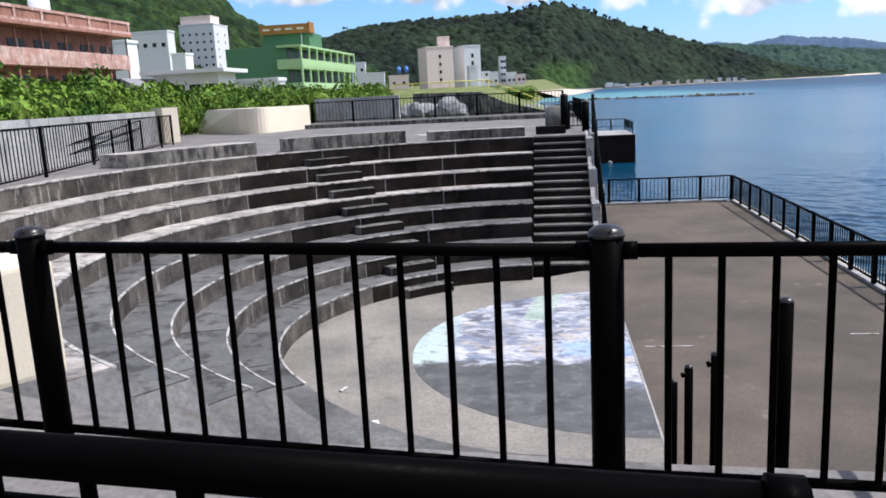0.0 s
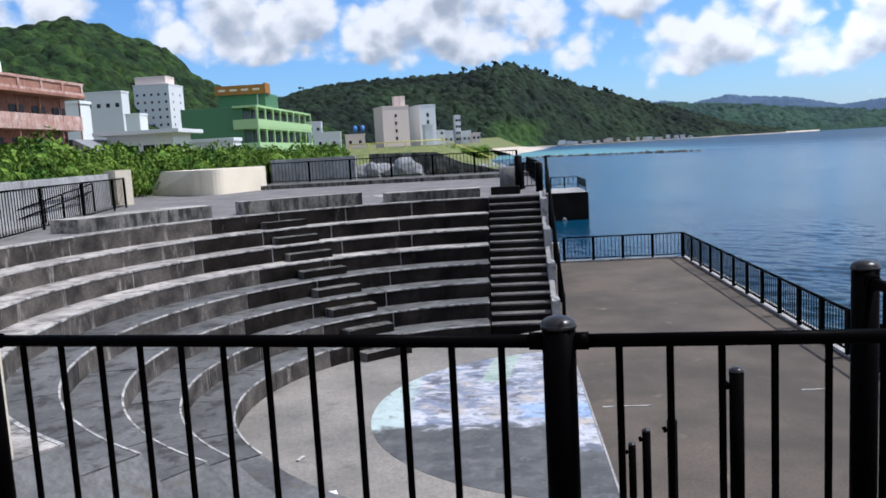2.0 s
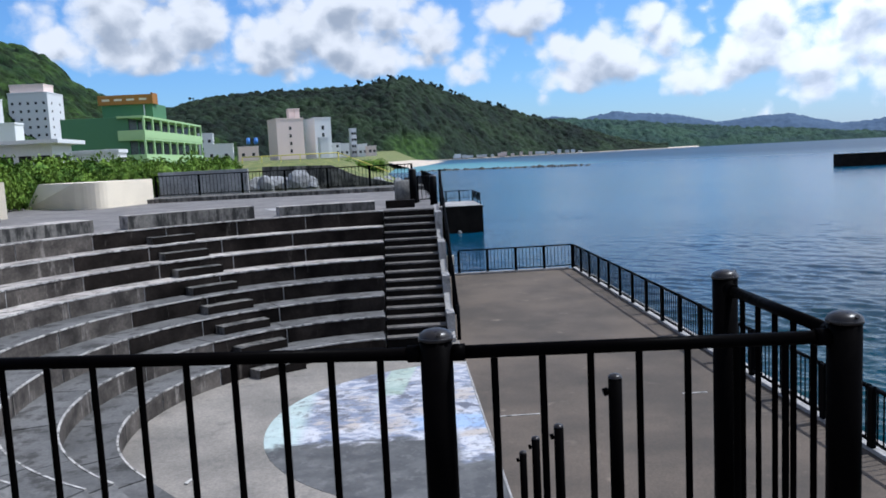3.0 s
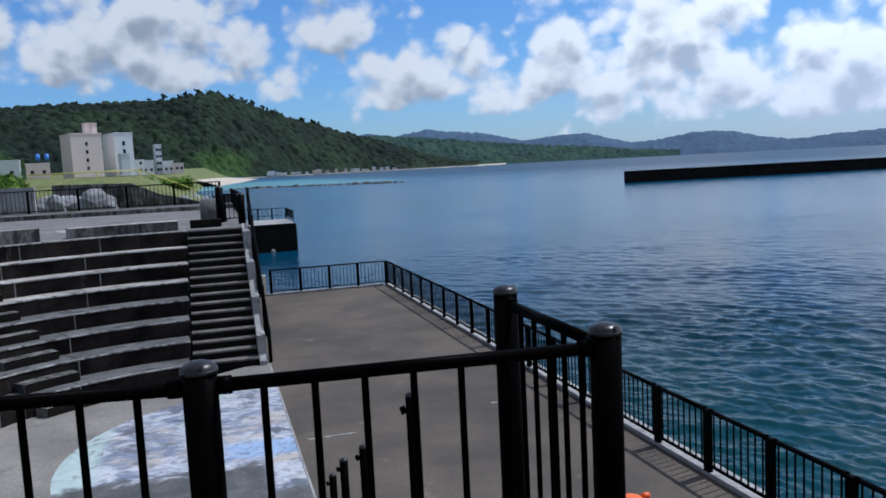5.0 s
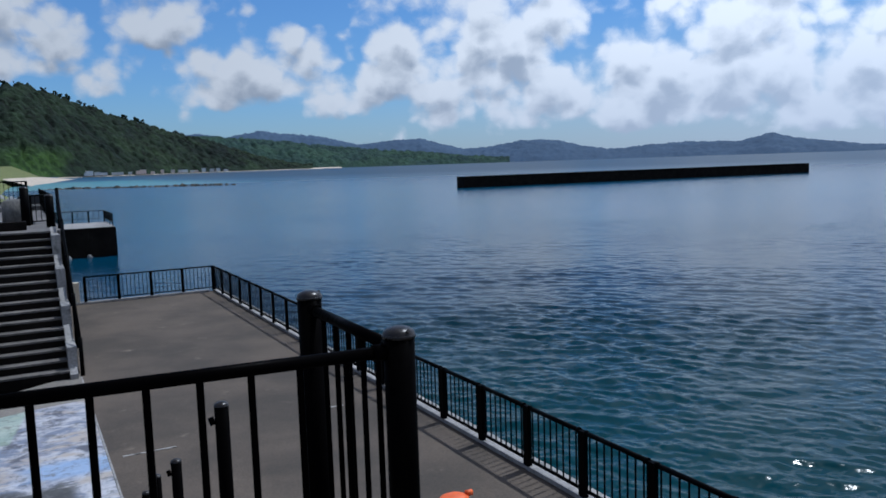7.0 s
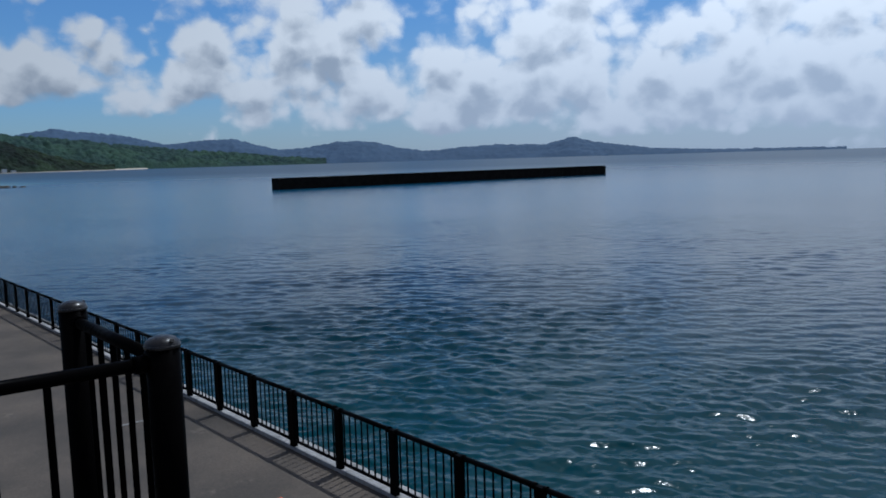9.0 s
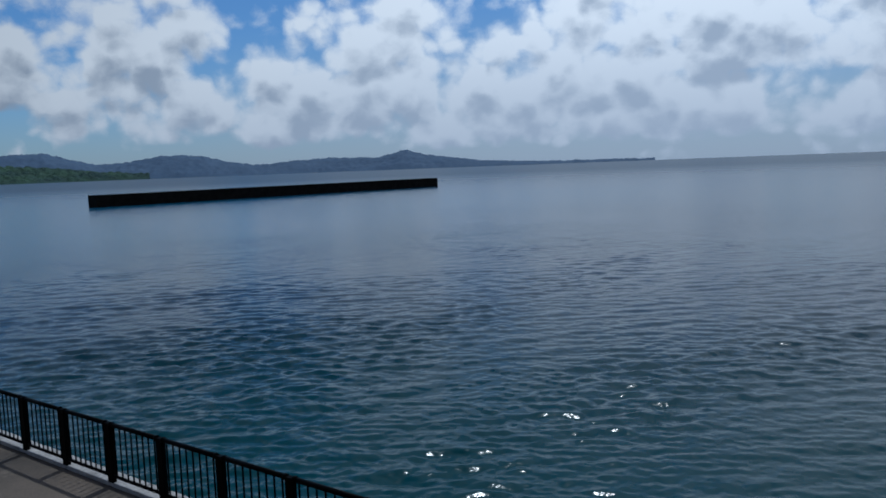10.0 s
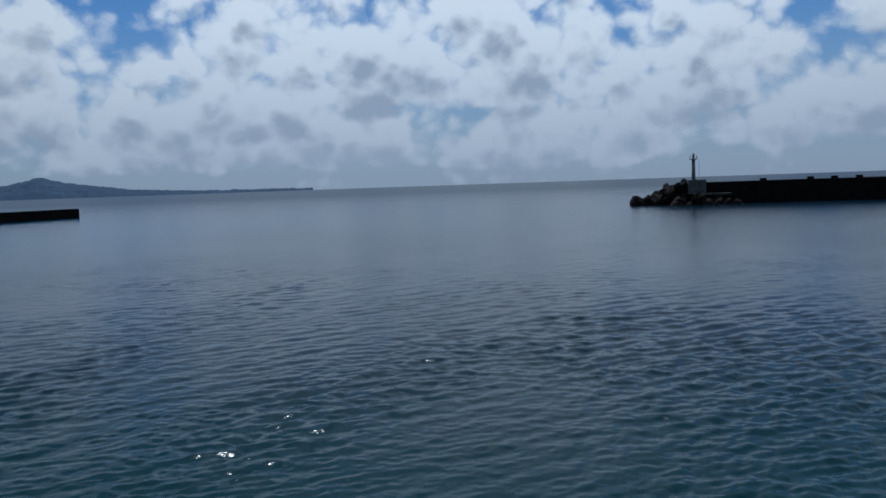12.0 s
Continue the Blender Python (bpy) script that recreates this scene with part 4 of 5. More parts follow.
pts = [(-19.6, 43.2), (-15.6, 39.55)] + [(-14.75 + 0.75 * math.sin(radians(a)), 39.95 - 0.75 * math.cos(radians(a))) for a in range(-40, 81, 15)] + [(-13.0, 43.4), (-13.4, 44.4), (-19.2, 44.6)]
fs = prism(bm, pts, TOP, 1.26)
for v in bm.verts:
    if v.co.z > 1 and v.co.x < -19:
        v.co.x += 0.75
bmesh.ops.recalc_face_normals(bm, faces=bm.faces[:])
tagged(part("cream_wall", bm, M_CREAM), "cream painted concrete wall with a rounded corner on the terrace", "wall", kind="structure")

wl = [(-11.0, 9.0), (-17.0, 33.5), (-17.4, 33.4), (-11.5, 8.9)]
bm = bmesh.new()
prism(bm, wl, TOP, 1.36)
bmesh.ops.recalc_face_normals(bm, faces=bm.faces[:])
tagged(part("side_wall", bm, M_SIDEWALL), "weathered grey concrete wall behind the landward railing", "wall", kind="structure")
# Block added for the grey wall's end face; its sunlight is the cream colour.
bm = bmesh.new()
prism(bm, [(-16.7, 33.55), (-16.2, 34.0), (-16.9, 34.6), (-17.5, 34.1)], TOP, 1.5)
bmesh.ops.recalc_face_normals(bm, faces=bm.faces[:])
tagged(part("wall_end_pier", bm, M_CREAM), "cream block for the sunlit end of the grey wall", "pier", kind="structure")
# sloping handrails between railing and wall
hr = empty("ramp_handrail", (-13.6, 20.5, TOP), "dark double handrail of a ramp behind the railing", "handrail")
for i in range(7):
    t = i / 6
    x, y = -0.1 - 2.2 * t, 10.5 * t - 1.0
    bm = bmesh.new()
    tube(bm, (x, y, -0.02), (x, y, 0.35 + 0.75 * t), 0.03, 8)
    part("post", bm, M_FAR_RAIL, hr)
for dz in (0.0, -0.28):
    bm = bmesh.new()
    tube(bm, (-0.1, -1.0, 0.33 + dz), (-2.3, 9.5, 1.08 + dz), 0.028, 8)
    part("rail", bm, M_FAR_RAIL, hr)

bm = bmesh.new()
box(bm, -0.36, 0.36, -0.30, 0.30, -0.01, 0.66, 0.03)
o = tagged(part("parapet_block", bm, M_CREAM), "sunlit cream concrete block beside the platform railing", "block")
o.matrix_basis = pose(-3.30, 4.05, TOP, 0, 0, 55)
bm = bmesh.new()
box(bm, -0.38, 0.62, 27.3, 27.75, TOP + 0.001, TOP + 0.26, 0.02)
tagged(part("bench_block", bm, M_DARKWALL), "low near-black streaked concrete block at the stair head", "block")
bm = bmesh.new()
prism(bm, [(-4.6, 29.6), (-0.9, 29.4), (-0.9, 31.0), (-5.2, 31.4)], TOP - 0.01, TOP + 0.005)
tagged(part("pale_paving", bm, M_KERB), "pale worn paving patch on the terrace", "paving", kind="structure")

# end pier of the rear kerb, stair-head posts and gate rails
bm = bmesh.new()
tube(bm, (0.35, 30.9, TOP), (0.35, 30.9, 0.72), 0.42, 20)
dome(bm, (0.35, 30.9, 0.72), 0.42, 0.12, 20)
tagged(part("rounded_pier", bm, M_WALLCON), "rounded grey concrete pier at the stair head", "pier")
for x, y, zt, r in ((0.64, 29.9, 1.27, 0.14), (1.32, 28.2, 1.02, 0.13)):
    gp = empty("gate_post", (x, y, TOP), "thick black steel post at the head of the stairs", "post", "stair-head posts")
    bm = bmesh.new()
    tube(bm, (0, 0, -0.02), (0, 0, zt - TOP - 0.06), r, 18)
    part("shaft", bm, M_FAR_RAIL, gp)
    bm = bmesh.new()
    dome(bm, (0, 0, zt - TOP - 0.06), r * 1.06, 0.06, 18)
    part("cap", bm, M_CAP, gp)
railing("stair_head_railing", [(0.8, 30.2), (1.45, 30.6), (1.45, 45.5)], TOP, 1.0, [1, 8], 0.18, 0.045, 0.026, 0.012, "black metal railing along the seaward side of the terrace", "terrace railings", M_FAR_RAIL, False, 0.1, True, 0.02)

# stepped side blocks and handrail of the north stairs
for i in range(4):
    ya = 21.2 + i * 1.38
    zb = STAGE + (ya - 21.0) / 5.5 * 3.31
    bm = bmesh.new()
    box(bm, 1.21, 1.43, ya, ya + 1.28, zb - 0.3, zb + 0.62, 0.02)
    tagged(part("side_block", bm, M_KERB), "pale concrete block stepping down beside the stairs", "block", "stair side blocks")
sr = empty("stair_handrail", (1.52, 21.2, STAGE), "black steel handrail down the side of the stairs", "handrail")
for i in range(5):
    y = i * 1.5
    z = y / 5.5 * 3.31
    bm = bmesh.new()
    tube(bm, (0, y, max(-0.02, z - 0.5)), (0, y, z + 0.95), 0.05, 12)
    part("post", bm, M_FAR_RAIL, sr)
for dz in (0.9, 0.45):
    bm = bmesh.new()
    tube(bm, (0, 0, dz), (0, 6.0, 3.61 + dz), 0.032, 10)
    part("rail", bm, M_FAR_RAIL, sr)
bm = bmesh.new()
box(bm, 1.62, 2.25, 33.0, 33.22, STAGE + 0.06, STAGE + 0.85, 0.02)
tagged(part("end_pier", bm, M_CREAM), "pale pinkish concrete pier at the end of the quay railing", "pier")

# orange mesh bag on the deck
ob = empty("orange_buoy", (5.66, 9.72, STAGE), "bright orange plastic float lying on the quay deck", "buoy")
bm = bmesh.new()
bmesh.ops.create_icosphere(bm, subdivisions=3, radius=0.23, matrix=Matrix.Translation((0, 0, 0.075)) @ Matrix.Diagonal((1.0, 0.9, 0.34, 1)))
for v in bm.verts:
    v.co += v.co * 0.05 * noise.noise(v.co * 9)
part("float_body", bm, M_ORANGE, ob, smooth=True)
bm = bmesh.new()
tube(bm, (0.2, 0, 0.12), (0.3, 0, 0.12), 0.045, 10)
part("eye", bm, M_ORANGE, ob)
# drain lid on the stage, broken white tile
bm = bmesh.new()
box(bm, -0.16, 0.16, -0.09, 0.09, 0, 0.03, 0.01)
o = tagged(part("white_litter", bm, M_WHITE), "small white piece of litter on the stage floor", "litter")
o.matrix_basis = pose(-2.75, 10.9, STAGE + 0.012, 0, 0, 20)
bm = bmesh.new()
box(bm, -0.45, 0.45, -0.02, 0.02, 0, 0.012)
o = tagged(part("paint_mark", bm, M_NOSE), "thin worn pale line painted on the quay deck", "marking", "deck markings")
o.matrix_basis = pose(2.15, 14.55, STAGE - 0.003)
bm = bmesh.new()
box(bm, -0.25, 0.25, -0.03, 0.03, 0, 0.012)
o = tagged(part("paint_mark", bm, M_NOSE), "thin worn pale line painted on the quay deck", "marking", "deck markings")
o.matrix_basis = pose(5.8, 15.2, STAGE - 0.003)
rng = random.Random(52)
for x, y in ((-5.1, 10.57), (-4.9, 10.7), (-6.9, 12.1), (-4.3, 12.1), (-3.5, 12.35), (-2.45, 10.6), (-3.9, 11.2), (-5.7, 11.3), (-1.9, 10.2), (-6.2, 12.6)):
    bm = bmesh.new()
    w, d = rng.uniform(0.04, 0.13), rng.uniform(0.03, 0.07)
    box(bm, -w, w, -d, d, 0, 0.02, 0.006)
    o = tagged(part("concrete_chip", bm, M_NOSE), "small pale chip of broken concrete on the floor", "chip", "floor chips")
    o.matrix_basis = pose(x, y, STAGE + 0.012, 0, 0, rng.uniform(0, 180))
# pale joint strip between stage and deck
bm = bmesh.new()
box(bm, 1.455, 1.49, 9.7, 21.0, STAGE - 0.02, STAGE + 0.012)
tagged(part("joint_strip", bm, M_KERB), "pale joint strip between stage and quay", "joint", kind="structure")

# ---------------------------------------------------------------- behind the terrace
bm = bmesh.new()
box(bm, -13.7, -8.6, 46.9, 47.3, -0.5, 1.55, 0.02)
tagged(part("back_wall", bm, M_SIDEWALL), "weathered grey wall behind the rear railing", "wall", kind="structure")
bm = bmesh.new()
vs = [(-8.6, -0.5), (1.2, -0.5), (1.2, -0.2), (-2.6, 0.75), (-4.2, 1.5), (-8.6, 1.6)]
lo = [bm.verts.new((x, 52.0, z)) for x, z in vs]
hi = [bm.verts.new((x, 52.5, z)) for x, z in vs]
bm.faces.new(lo), bm.faces.new(hi[::-1])
for i in range(6):
    bm.faces.new((lo[i], hi[i], hi[(i + 1) % 6], lo[(i + 1) % 6]))
bmesh.ops.recalc_face_normals(bm, faces=bm.faces[:])
tagged(part("dark_slope_wall", bm, M_BENCH), "dark stained sloping wall behind the boulders", "wall", kind="structure")
rng = random.Random(21)
for i in range(34):
    x = rng.uniform(-12.5, -4.0)
    y = rng.uniform(47.6, 51.0)
    r = rng.uniform(0.35, 0.75)
    bm = bmesh.new()
    boulder(bm, (x, y, -0.3 + r * 0.55 + (0.45 if -9 < x < -5 else 0.1) * rng.random()), r, rng)
    tagged(part("boulder", bm, M_ROCK, smooth=False), "pale grey boulder heaped behind the rear railing", "boulder", "revetment boulders")
for i in range(16):
    x, y, r = rng.uniform(-3.0, 0.8), rng.uniform(53, 74), rng.uniform(0.5, 0.9)
    bm = bmesh.new()
    boulder(bm, (x, y, -0.7 + rng.uniform(0, 0.5) - 1.6 * max(0, x) / 1.0), r, rng)
    tagged(part("boulder", bm, M_ROCK), "grey shore boulder below the grass bank", "boulder", "shore boulders")
# grass bank with a yellow pipe rail
bank = grid_mesh("grass_bank", list(np.linspace(0, 1, 36)), list(np.linspace(0, 1, 12)),
                 lambda u, v: Vector((-19 + 19.5 * u + 4.0 * v * (1 - u), 53 + 30 * v, -0.6 + (2.6 + 0.12 * noise.noise((u * 30, v * 9, 0))) * min(1, v * 1.7) * (1 - max(0.0, (u - 0.62) / 0.38) ** 1.2) + 0.06 * noise.noise((u * 80, v * 30, 3)))), M_GRASS)
tagged(bank, "yellow-green grass bank behind the terrace", "bank", kind="structure")
yr = empty("bank_railing", (-13.6, 72, 1.6), "yellow painted pipe railing on top of the grass bank", "railing")
for i in range(6):
    bm = bmesh.new()
    tube(bm, (i * 1.7, 0, -0.4), (i * 1.7, 0, 0.95), 0.045, 8)
    part("post", bm, M_YELLOW, yr)
for a, b in (((0, 0, 0.93), (8.5, 0, 0.93)), ((8.5, 0, 0.93), (13.0, -6.5, -0.9))):
    bm = bmesh.new()
    tube(bm, a, b, 0.045, 8)
    part("rail", bm, M_YELLOW, yr)


# ---------------------------------------------------------------- shrubs
def shrub_mesh(seed, leaves=1500):
    rng = random.Random(seed)
    bm = bmesh.new()
    lobes = [(Vector((rng.uniform(-0.8, 0.8), rng.uniform(-0.8, 0.8), rng.uniform(0.55, 1.5))), rng.uniform(0.5, 0.85)) for _ in range(9)]
    for c, r in lobes:
        bmesh.ops.create_icosphere(bm, subdivisions=1, radius=r * 0.72, matrix=Matrix.Translation(c))
    for i in range(leaves):
        c, r = rng.choice(lobes)
        d = Vector((rng.gauss(0, 1), rng.gauss(0, 1), rng.gauss(0.25, 1))).normalized()
        p = c + d * r * rng.uniform(0.7, 1.12)
        q = (d + Vector((rng.gauss(0, 0.6), rng.gauss(0, 0.6), rng.gauss(0.3, 0.5)))).to_track_quat("Z", "Y")
        s = rng.uniform(0.06, 0.14)
        w = s * rng.uniform(0.45, 0.7)
        vs = [bm.verts.new(p + q @ Vector(v)) for v in ((0, -s, 0), (w, 0, 0.03), (0, s, -0.02), (-w, 0, 0.03))]
        bm.faces.new(vs)
    me = bpy.data.meshes.new("shrub")
    bm.to_mesh(me)
    bm.free()
    me.materials.append(M_HEDGE)
    return me


shrubs = [shrub_mesh(i) for i in range(5)]
rng = random.Random(31)
LINE = [(-44, 22.0), (-36, 27.0), (-31, 36.8), (-27, 43.0), (-24.5, 51.5), (-20, 53.0), (-16, 53.5), (-11.6, 60.0)]
for row, dd in ((0, 0.0), (1, 2.4), (2, 5.0)):
    for i in range(44):
        t = (i + rng.uniform(-0.3, 0.3)) / 43
        a = -44 + t * 32.4
        d = np.interp(a, [q[0] for q in LINE], [q[1] for q in LINE]) + dd + rng.uniform(-0.6, 0.6)
        sc = rng.uniform(0.82, 1.25) * (0.86 + 0.17 * row) * (1.0 if a < -20 else 0.95)
        ob = new("shrub", shrubs[rng.randrange(5)])
        ob.matrix_basis = Matrix.Translation(polar(a, d, -0.15)) @ pose(0, 0, 0, 0, 0, rng.uniform(0, 360)) @ Matrix.Diagonal((sc * 1.05, sc * 1.05, sc * 1.1, 1))
        tagged(ob, "dense bright green broad-leaved coastal shrub", "shrub", "hedge shrubs")


for i in range(16):
    ob = new("shrub", shrubs[rng.randrange(5)])
    sc = rng.uniform(0.45, 0.8)
    ob.matrix_basis = Matrix.Translation(polar(rng.uniform(-5.6, -1.6), rng.uniform(76, 84), rng.uniform(0.3, 0.6))) @ pose(0, 0, 0, 0, 0, rng.uniform(0, 360)) @ Matrix.Diagonal((sc * 1.3, sc * 1.3, sc * 0.9, 1))
    tagged(ob, "low green shrub on the grass bank", "shrub", "bank shrubs")


# ---------------------------------------------------------------- town
def block(name, at, w, d, h, mat, label, rz=0.0, win=None, category="building", roof=0.4, group="", eave=0.15):
    """A building: body, roof slab, windows on the south and east faces. at: south-east corner at ground."""
    top = empty(name, at, label, category, group, rz=rz)
    bm = bmesh.new()
    box(bm, -w, 0, 0, d, 0, h, 0.03)
    part("wall", bm, mat, top)
    bm = bmesh.new()
    box(bm, -w - eave, eave, -eave, d + eave, h - 0.02, h + roof, 0.03)
    part("roof", bm, mat, top)
    if win:
        rows, z0, step, ws, wh, south, east = win
        for r in range(rows):
            z = z0 + r * step
            for side, count, span in (("s", south, w), ("e", east, d)):
                for i in range(count):
                    c = span * (i + 0.5) / count
                    bm = bmesh.new()
                    fr = bmesh.new()
                    if side == "s":
                        box(bm, -c - ws / 2, -c + ws / 2, -0.03, 0.15, z, z + wh)
                        box(fr, -c - ws / 2 - 0.12, -c + ws / 2 + 0.12, -0.10, 0.0, z - 0.14, z - 0.02)
                    else:
                        box(bm, -0.15, 0.03, c - ws / 2, c + ws / 2, z, z + wh)
                        box(fr, 0.0, 0.10, c - ws / 2 - 0.12, c + ws / 2 + 0.12, z - 0.14, z - 0.02)
                    wd = part("window", bm, M_GLASS, top)
                    part("sill", fr, mat, wd)
    return top


def corner(az, d, z):
    p = polar(az, d, z)
    return (p.x, p.y, z)


# faded pink hotel with balconies along its seaward side
ht = empty("hotel", (-45.0, 84.0, 0.5), "faded pink three-storey hotel with stained balconies", "hotel")
bm = bmesh.new()
box(bm, -11, -1.6, -34, 0, 0, 10.0, 0.05)
part("wall", bm, M_HOTEL, ht)
for z, nm, m in ((2.35, "balcony", M_HOTEL_PALE), (5.55, "balcony", M_HOTEL_PALE)):
    bm = bmesh.new()
    box(bm, -1.6, 0.1, -34, 0.1, z - 0.25, z, 0.02)
    box(bm, -0.08, 0.12, -34, 0.1, z, z + 1.25, 0.02)
    box(bm, -1.6, -0.08, -0.08, 0.1, z, z + 1.25, 0.02)
    part(nm, bm, m, ht)
bm = bmesh.new()
box(bm, -11.3, 0.5, -34.4, 0.5, 8.7, 9.0, 0.03)
part("roof", bm, M_HOTEL, ht)
rp = part("roof_parapet", (lambda b: (box(b, 0.2, 0.45, -34.4, 0.45, 9.0, 9.25), box(b, 0.2, 0.45, -34.4, 0.45, 10.05, 10.3), box(b, -11, 0.2, 0.2, 0.45, 9.0, 10.3), b)[-1])(bmesh.new()), M_HOTEL_PALE, ht)
for i in range(10):
    y = -34.2 + i * 3.8
    bm = bmesh.new()
    box(bm, 0.18, 0.47, y - 0.16, y + 0.16, 9.25, 10.05)
    part("pier", bm, M_HOTEL_PALE, rp)
    if i < 9:
        bm = bmesh.new()
        box(bm, 0.26, 0.34, y + 0.16, y + 3.64, 9.25, 10.05)
        part("panel", bm, M_HOTEL, rp)
for z in (2.4, 5.6):
    for i in range(9):
        y = -32.6 + i * 3.75
        bm = bmesh.new()
        box(bm, -1.66, -1.52, y, y + 2.3, z + 0.05, z + 2.15)
        wd = part("window", bm, M_GLASS, ht)
        bm = bmesh.new()
        box(bm, -1.5, -1.42, y + 1.1, y + 1.2, z + 0.05, z + 2.15)
        part("window_frame", bm, M_GREYWHITE, wd)
        bm = bmesh.new()
        box(bm, -1.45, -1.05, y + 2.5, y + 3.2, z + 0.05, z + 0.75, 0.02)
        part("air_conditioner", bm, M_GREYWHITE, ht)
        bm = bmesh.new()
        tube(bm, (-0.2, y + 2.9, z + 1.25), (-0.2, y + 2.9, z + 2.95), 0.09, 8)
        part("column", bm, M_HOTEL, ht)
tk = empty("water_tank", (-44.9, 70.5, 9.4), "white round water tank on the hotel roof", "tank")
tk.location = (-47.4, 73.0, 9.5)
bm = bmesh.new()
tube(bm, (0, 0, 0), (0, 0, 2.6), 0.95, 20)
part("barrel", bm, M_WHITE, tk)
bm = bmesh.new()
dome(bm, (0, 0, 2.6), 0.97, 0.25, 20)
part("lid", bm, M_WHITE, tk)

# green building with two open galleries and a rooftop sign
gb = empty("green_building", (-35.0, 114.8, 1.5), "green building with light green open galleries", "building")
bm = bmesh.new()
box(bm, -11.5, -2.2, 0.4, 33, 0, 8.0, 0.04)
part("wall", bm, M_GREEN, gb)
bm = bmesh.new()
box(bm, -8.3, -0.9, 8, 15, 8.0, 10.4, 0.04)
part("penthouse", bm, M_GREEN, gb)
for z in (-0.3, 3.1, 6.2):
    bm = bmesh.new()
    box(bm, -3.6, 0.1, -0.1, 33, z + 1.6, z + 1.9, 0.02)
    if z < 5:
        box(bm, -0.1, 0.15, -0.15, 33, z + 1.9, z + 3.0, 0.02)
        box(bm, -3.6, -0.1, -0.15, 0.1, z + 1.9, z + 3.0, 0.02)
    part("gallery", bm, M_LIME, gb)
for z in (2.7, 5.8):
    for i in range(9):
        y = 0.05 + i * 4.08
        bm = bmesh.new()
        box(bm, -0.12, 0.12, y - 0.16, y + 0.2, z, z + 2.3)
        part("pillar", bm, M_LIME, gb)
        if i < 8:
            bm = bmesh.new()
            box(bm, -2.28, -2.12, y + 0.45, y + 3.6, z - 0.1, z + 1.9)
            part("window", bm, M_GLASS, gb)
sg = part("rooftop_sign", (lambda b: (box(b, -8.6, -0.9, 7.4, 7.8, 10.3, 11.7, 0.03), b)[-1])(bmesh.new()), M_SIGN, gb, "orange rooftop sign board")
bm = bmesh.new()
box(bm, -0.88, -0.6, 7.4, 10.0, 10.3, 11.9, 0.03)
part("sign_return", bm, M_SIGN, sg)
for x in (-8.0, -6.2, -4.4, -2.6):
    bm = bmesh.new()
    box(bm, x, x + 1.1, 7.36, 7.40, 10.85, 11.15)
    part("lettering_bar", bm, M_CREAM, sg)
bm = bmesh.new()
tube(bm, (-2.0, 7.6, 8.0), (-2.0, 7.6, 10.2), 0.08, 8)
part("sign_post", bm, M_GREYWHITE, sg)

# white houses and towers
block("white_tower_block", corner(-22.6, 350, 3), 15, 15, 31.5, M_GREYWHITE, "tall white apartment block with small square windows", 0, (8, 5.5, 3.1, 0.9, 1.0, 5, 2))
block("stair_tower", corner(-22.75, 352, 34), 13, 9, 3.8, M_PINKISH, "pinkish rooftop stair house of the white block", 0, None, "stair house")
block("white_building", corner(-25.6, 215, 2), 9.6, 4, 18.2, M_GREYWHITE, "plain white building with a tall blank wall", 0, (1, 14.6, 3.3, 1.0, 1.0, 4, 0))
block("white_annex", corner(-24.6, 190, 2), 3.2, 4, 11.0, M_WHITE, "white annex beside the plain building", 0, None)
block("small_white_house", corner(-28.2, 120, 1), 2.9, 3, 9.6, M_WHITE, "narrow white house next to the hotel", 0, (2, 3.4, 3.1, 1.5, 1.4, 1, 0))
block("flat_roofed_house", corner(-22.6, 92, 0.6), 7.4, 5, 4.5, M_GREYWHITE, "low white house with a wide flat roof", 0, (1, 2.0, 3, 1.3, 1.3, 4, 2), roof=0.4, eave=1.1)
block("low_shed", corner(-18.7, 100, 0.6), 6.8, 3, 3.5, M_GREYWHITE, "low grey concrete shed with a flat roof", 0, None, "shed")
bm = bmesh.new()
prism(bm, [(-44, 80), (-39.4, 80), (-39.4, 88), (-44, 88)], 0.4, 2.4)
for v in bm.verts:
    if v.co.z > 2 and v.co.x < -42:
        v.co.z += 2.4
bmesh.ops.recalc_face_normals(bm, faces=bm.faces[:])
tagged(part("tin_roof_house", bm, M_ROOFGREY), "low house with a sloping grey sheet roof", "house")
block("pink_tower_block", corner(-6.4, 325, 4), 11.0, 13, 15.8, M_PINKISH, "pale pink apartment tower with balconies", 24, (4, 2.6, 3.0, 0.9, 1.3, 1, 3))
for a, w in ((-7.2, 2.4), (-6.87, 2.0)):
    block("roof_stair_house", corner(a + 0.25, 329, 20.0), w, 3, 3.8, M_PINKISH, "rooftop stair house on the pink tower", 24, None, "stair house")
block("white_apartment_tower", corner(-4.5, 335, 4), 7.0, 14, 16.2, M_WHITE, "white apartment tower with rows of balconies", 24, (4, 2.6, 3.0, 1.0, 1.6, 1, 4))
block("white_low_wing", corner(-4.75, 300, 4), 3.0, 4, 7.0, M_GREYWHITE, "narrow white wing in front of the tower", 20, None)
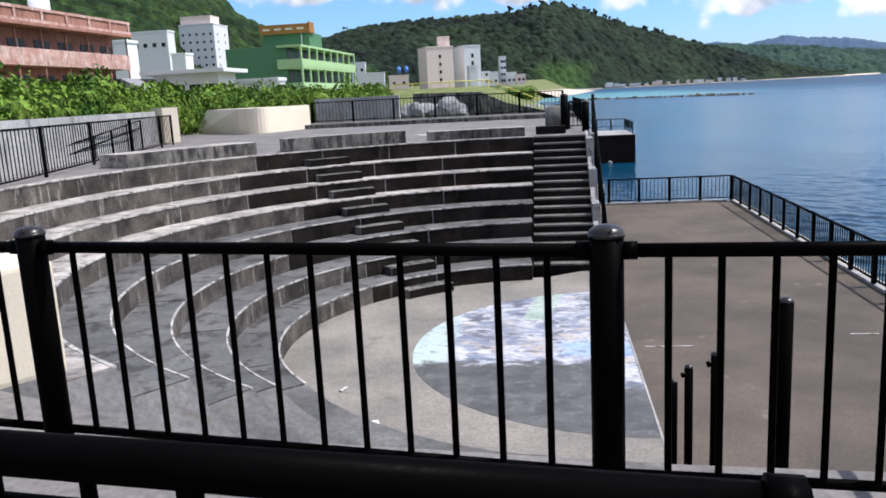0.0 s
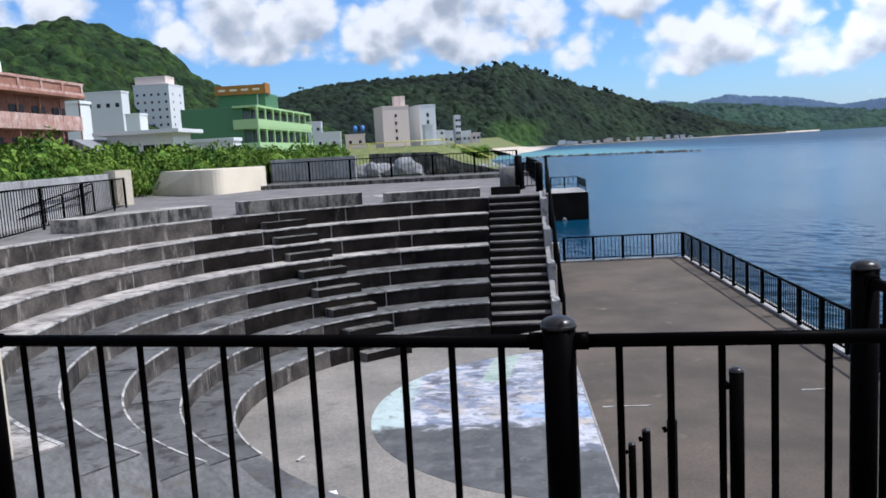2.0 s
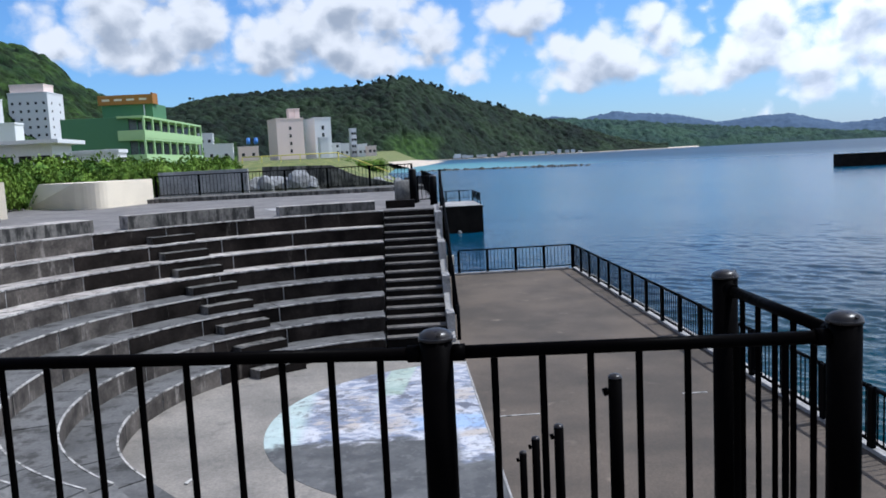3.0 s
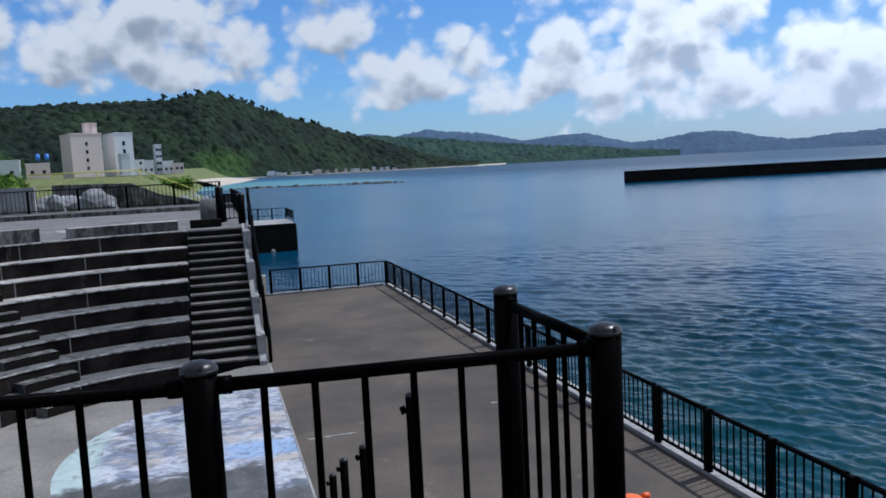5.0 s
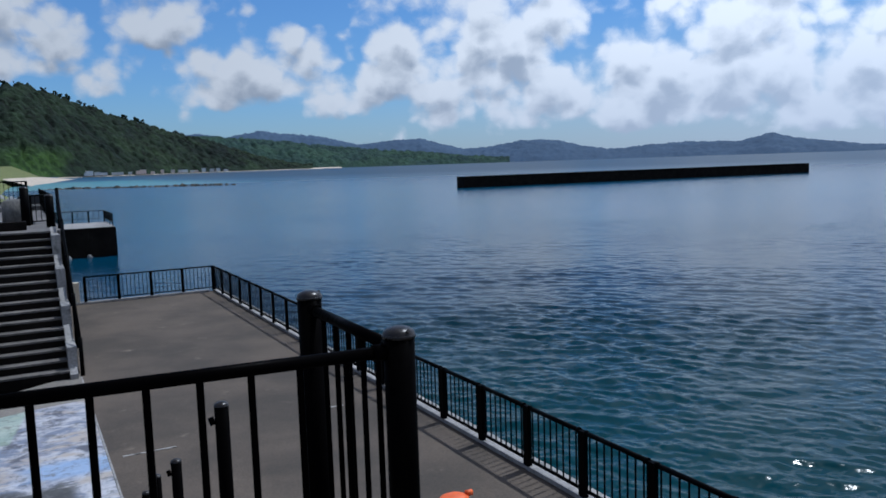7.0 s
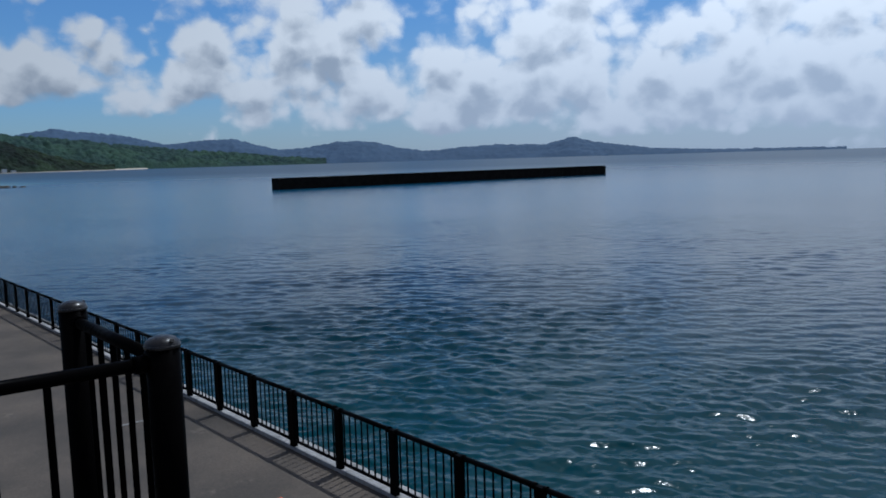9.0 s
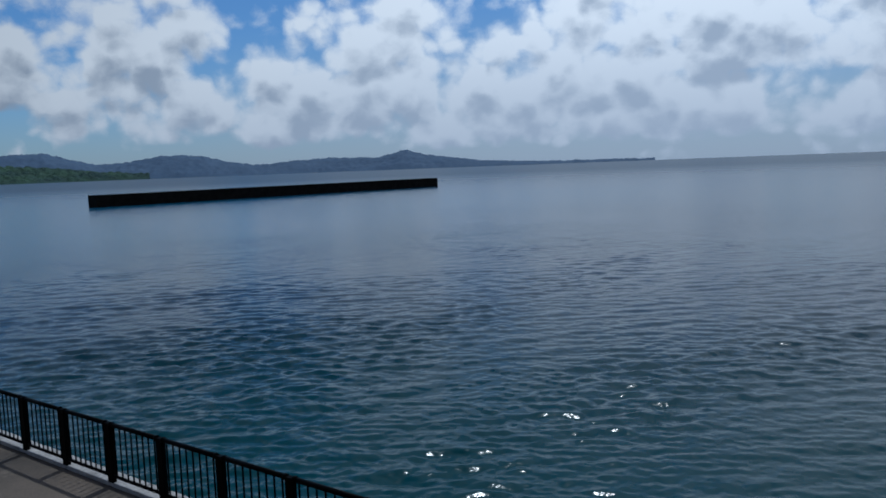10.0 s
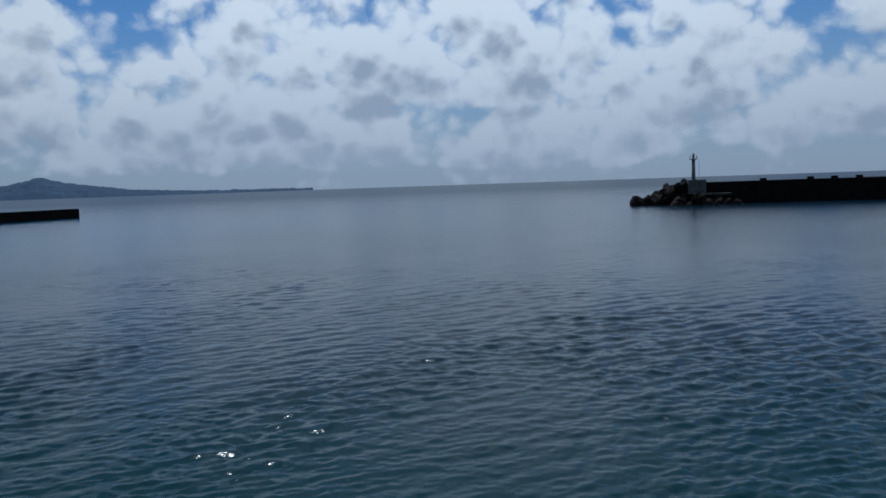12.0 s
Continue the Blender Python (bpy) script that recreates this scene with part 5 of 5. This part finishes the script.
for i, (a, w, h, m, d) in enumerate(((-12.6, 5.0, 10.2, M_GREYWHITE, 300), (-11.3, 9.5, 5.6, M_GREYWHITE, 280), (-9.6, 7.0, 4.6, M_PINKISH, 290), (-3.3, 4.6, 5.8, M_GREYWHITE, 360), (-2.75, 2.4, 12.5, M_GREYWHITE, 365), (-2.05, 4.0, 5.2, M_WHITE, 360), (-1.4, 3.6, 4.0, M_PINKISH, 350), (-3.9, 5.5, 6.0, M_WHITE, 352))):
    block("town_house", corner(a, d, 4), w, 8, h, m, "small pale concrete town house", 10, (max(1, int(h // 3)), 1.6, 2.8, 1.0, 1.1, 2, 2), "house", group="town houses")
for x in (0.0, 2.6):
    p = polar(-9.95, 285, 9)
    bm = bmesh.new()
    tube(bm, (p.x + x - 1.5, p.y, 9.6), (p.x + x - 1.5, p.y, 11.4), 0.65, 14)
    dome(bm, (p.x + x - 1.5, p.y, 11.4), 0.65, 0.4, 14)
    tagged(part("rooftop_tank", bm, M_BLUE), "blue plastic rooftop water tank", "tank", "rooftop tanks")
rng = random.Random(77)
for i in range(20):
    a = 4.2 + i * 0.48 + rng.uniform(-0.2, 0.2)
    d = np.interp(a, [0, 6, 19], [1890, 2190, 2980])
    block("shore_house", corner(a, d - 20, SEA + 3.0), rng.uniform(6, 17), 10, rng.uniform(5, 11), rng.choice([M_WHITE, M_GREYWHITE, M_PINKISH]), "tiny white house on the far shore", 0, None, "house", group="shore houses")


# trees standing proud on the ridges
def ridge_tree(p, h, rng, mat):
    """A small tree: tapered trunk and a crown of clumps."""
    t = empty("tree", p, "dark tree standing above the forest ridge", "tree", "ridge trees")
    bm = bmesh.new()
    tube(bm, (0, 0, -h * 0.3), (0, 0, h * 0.6), h * 0.035, 6, h * 0.015)
    part("trunk", bm, M_FOREST_B, t)
    bm = bmesh.new()
    for k in range(7):
        c = Vector((rng.gauss(0, 0.13), rng.gauss(0, 0.13), rng.uniform(0.25, 0.95))) * h
        r = h * rng.uniform(0.10, 0.2)
        boulder(bm, c, r, rng, 0.8)
    part("crown", bm, M_FOREST_B, t)


rng = random.Random(5)
RIDGE = [(-15.2, 4.15), (-13.2, 4.65), (-10, 5.0), (-6.8, 5.1), (-3.2, 5.2), (-1.2, 5.4), (0.7, 5.8), (2.6, 5.15), (4.6, 4.3), (6.5, 3.6), (10.2, 2.4)]
for i in range(46):
    a = rng.choice([rng.uniform(-7.5, 10), rng.uniform(2.5, 10), rng.uniform(-15, 10)])
    e = np.interp(a, [q[0] for q in RIDGE], [q[1] for q in RIDGE])
    d = np.interp(a, [-22, 0, 6, 19], [2045, 2445, 2695, 3390])
    ridge_tree(polar(a, d, d * math.tan(radians(e - 0.12)) - 1.0), d * rng.uniform(0.005, 0.0105), rng, M_FOREST_B)

strip = grid_mesh("shore_strip", list(np.linspace(2.5, 21.0, 60)), [0.0, 0.5, 1.0], lambda a, v: polar(a, np.interp(a, [0, 6, 19, 21], [1880, 2170, 2960, 3090]) + 80 * v, SEA - 0.5 + 5.0 * v + 1.0 * noise.noise((a * 2, v, 0))), M_SAND)
tagged(strip, "pale strip of beach and sea wall along the far shore", "beach", kind="structure")
bm = bmesh.new()
box(bm, 0.45, 1.5, 45.45, 45.7, 0.17, 0.60, 0.02)
tagged(part("dark_panel", bm, M_TARP), "dark panel fixed low on the railing corner", "panel")
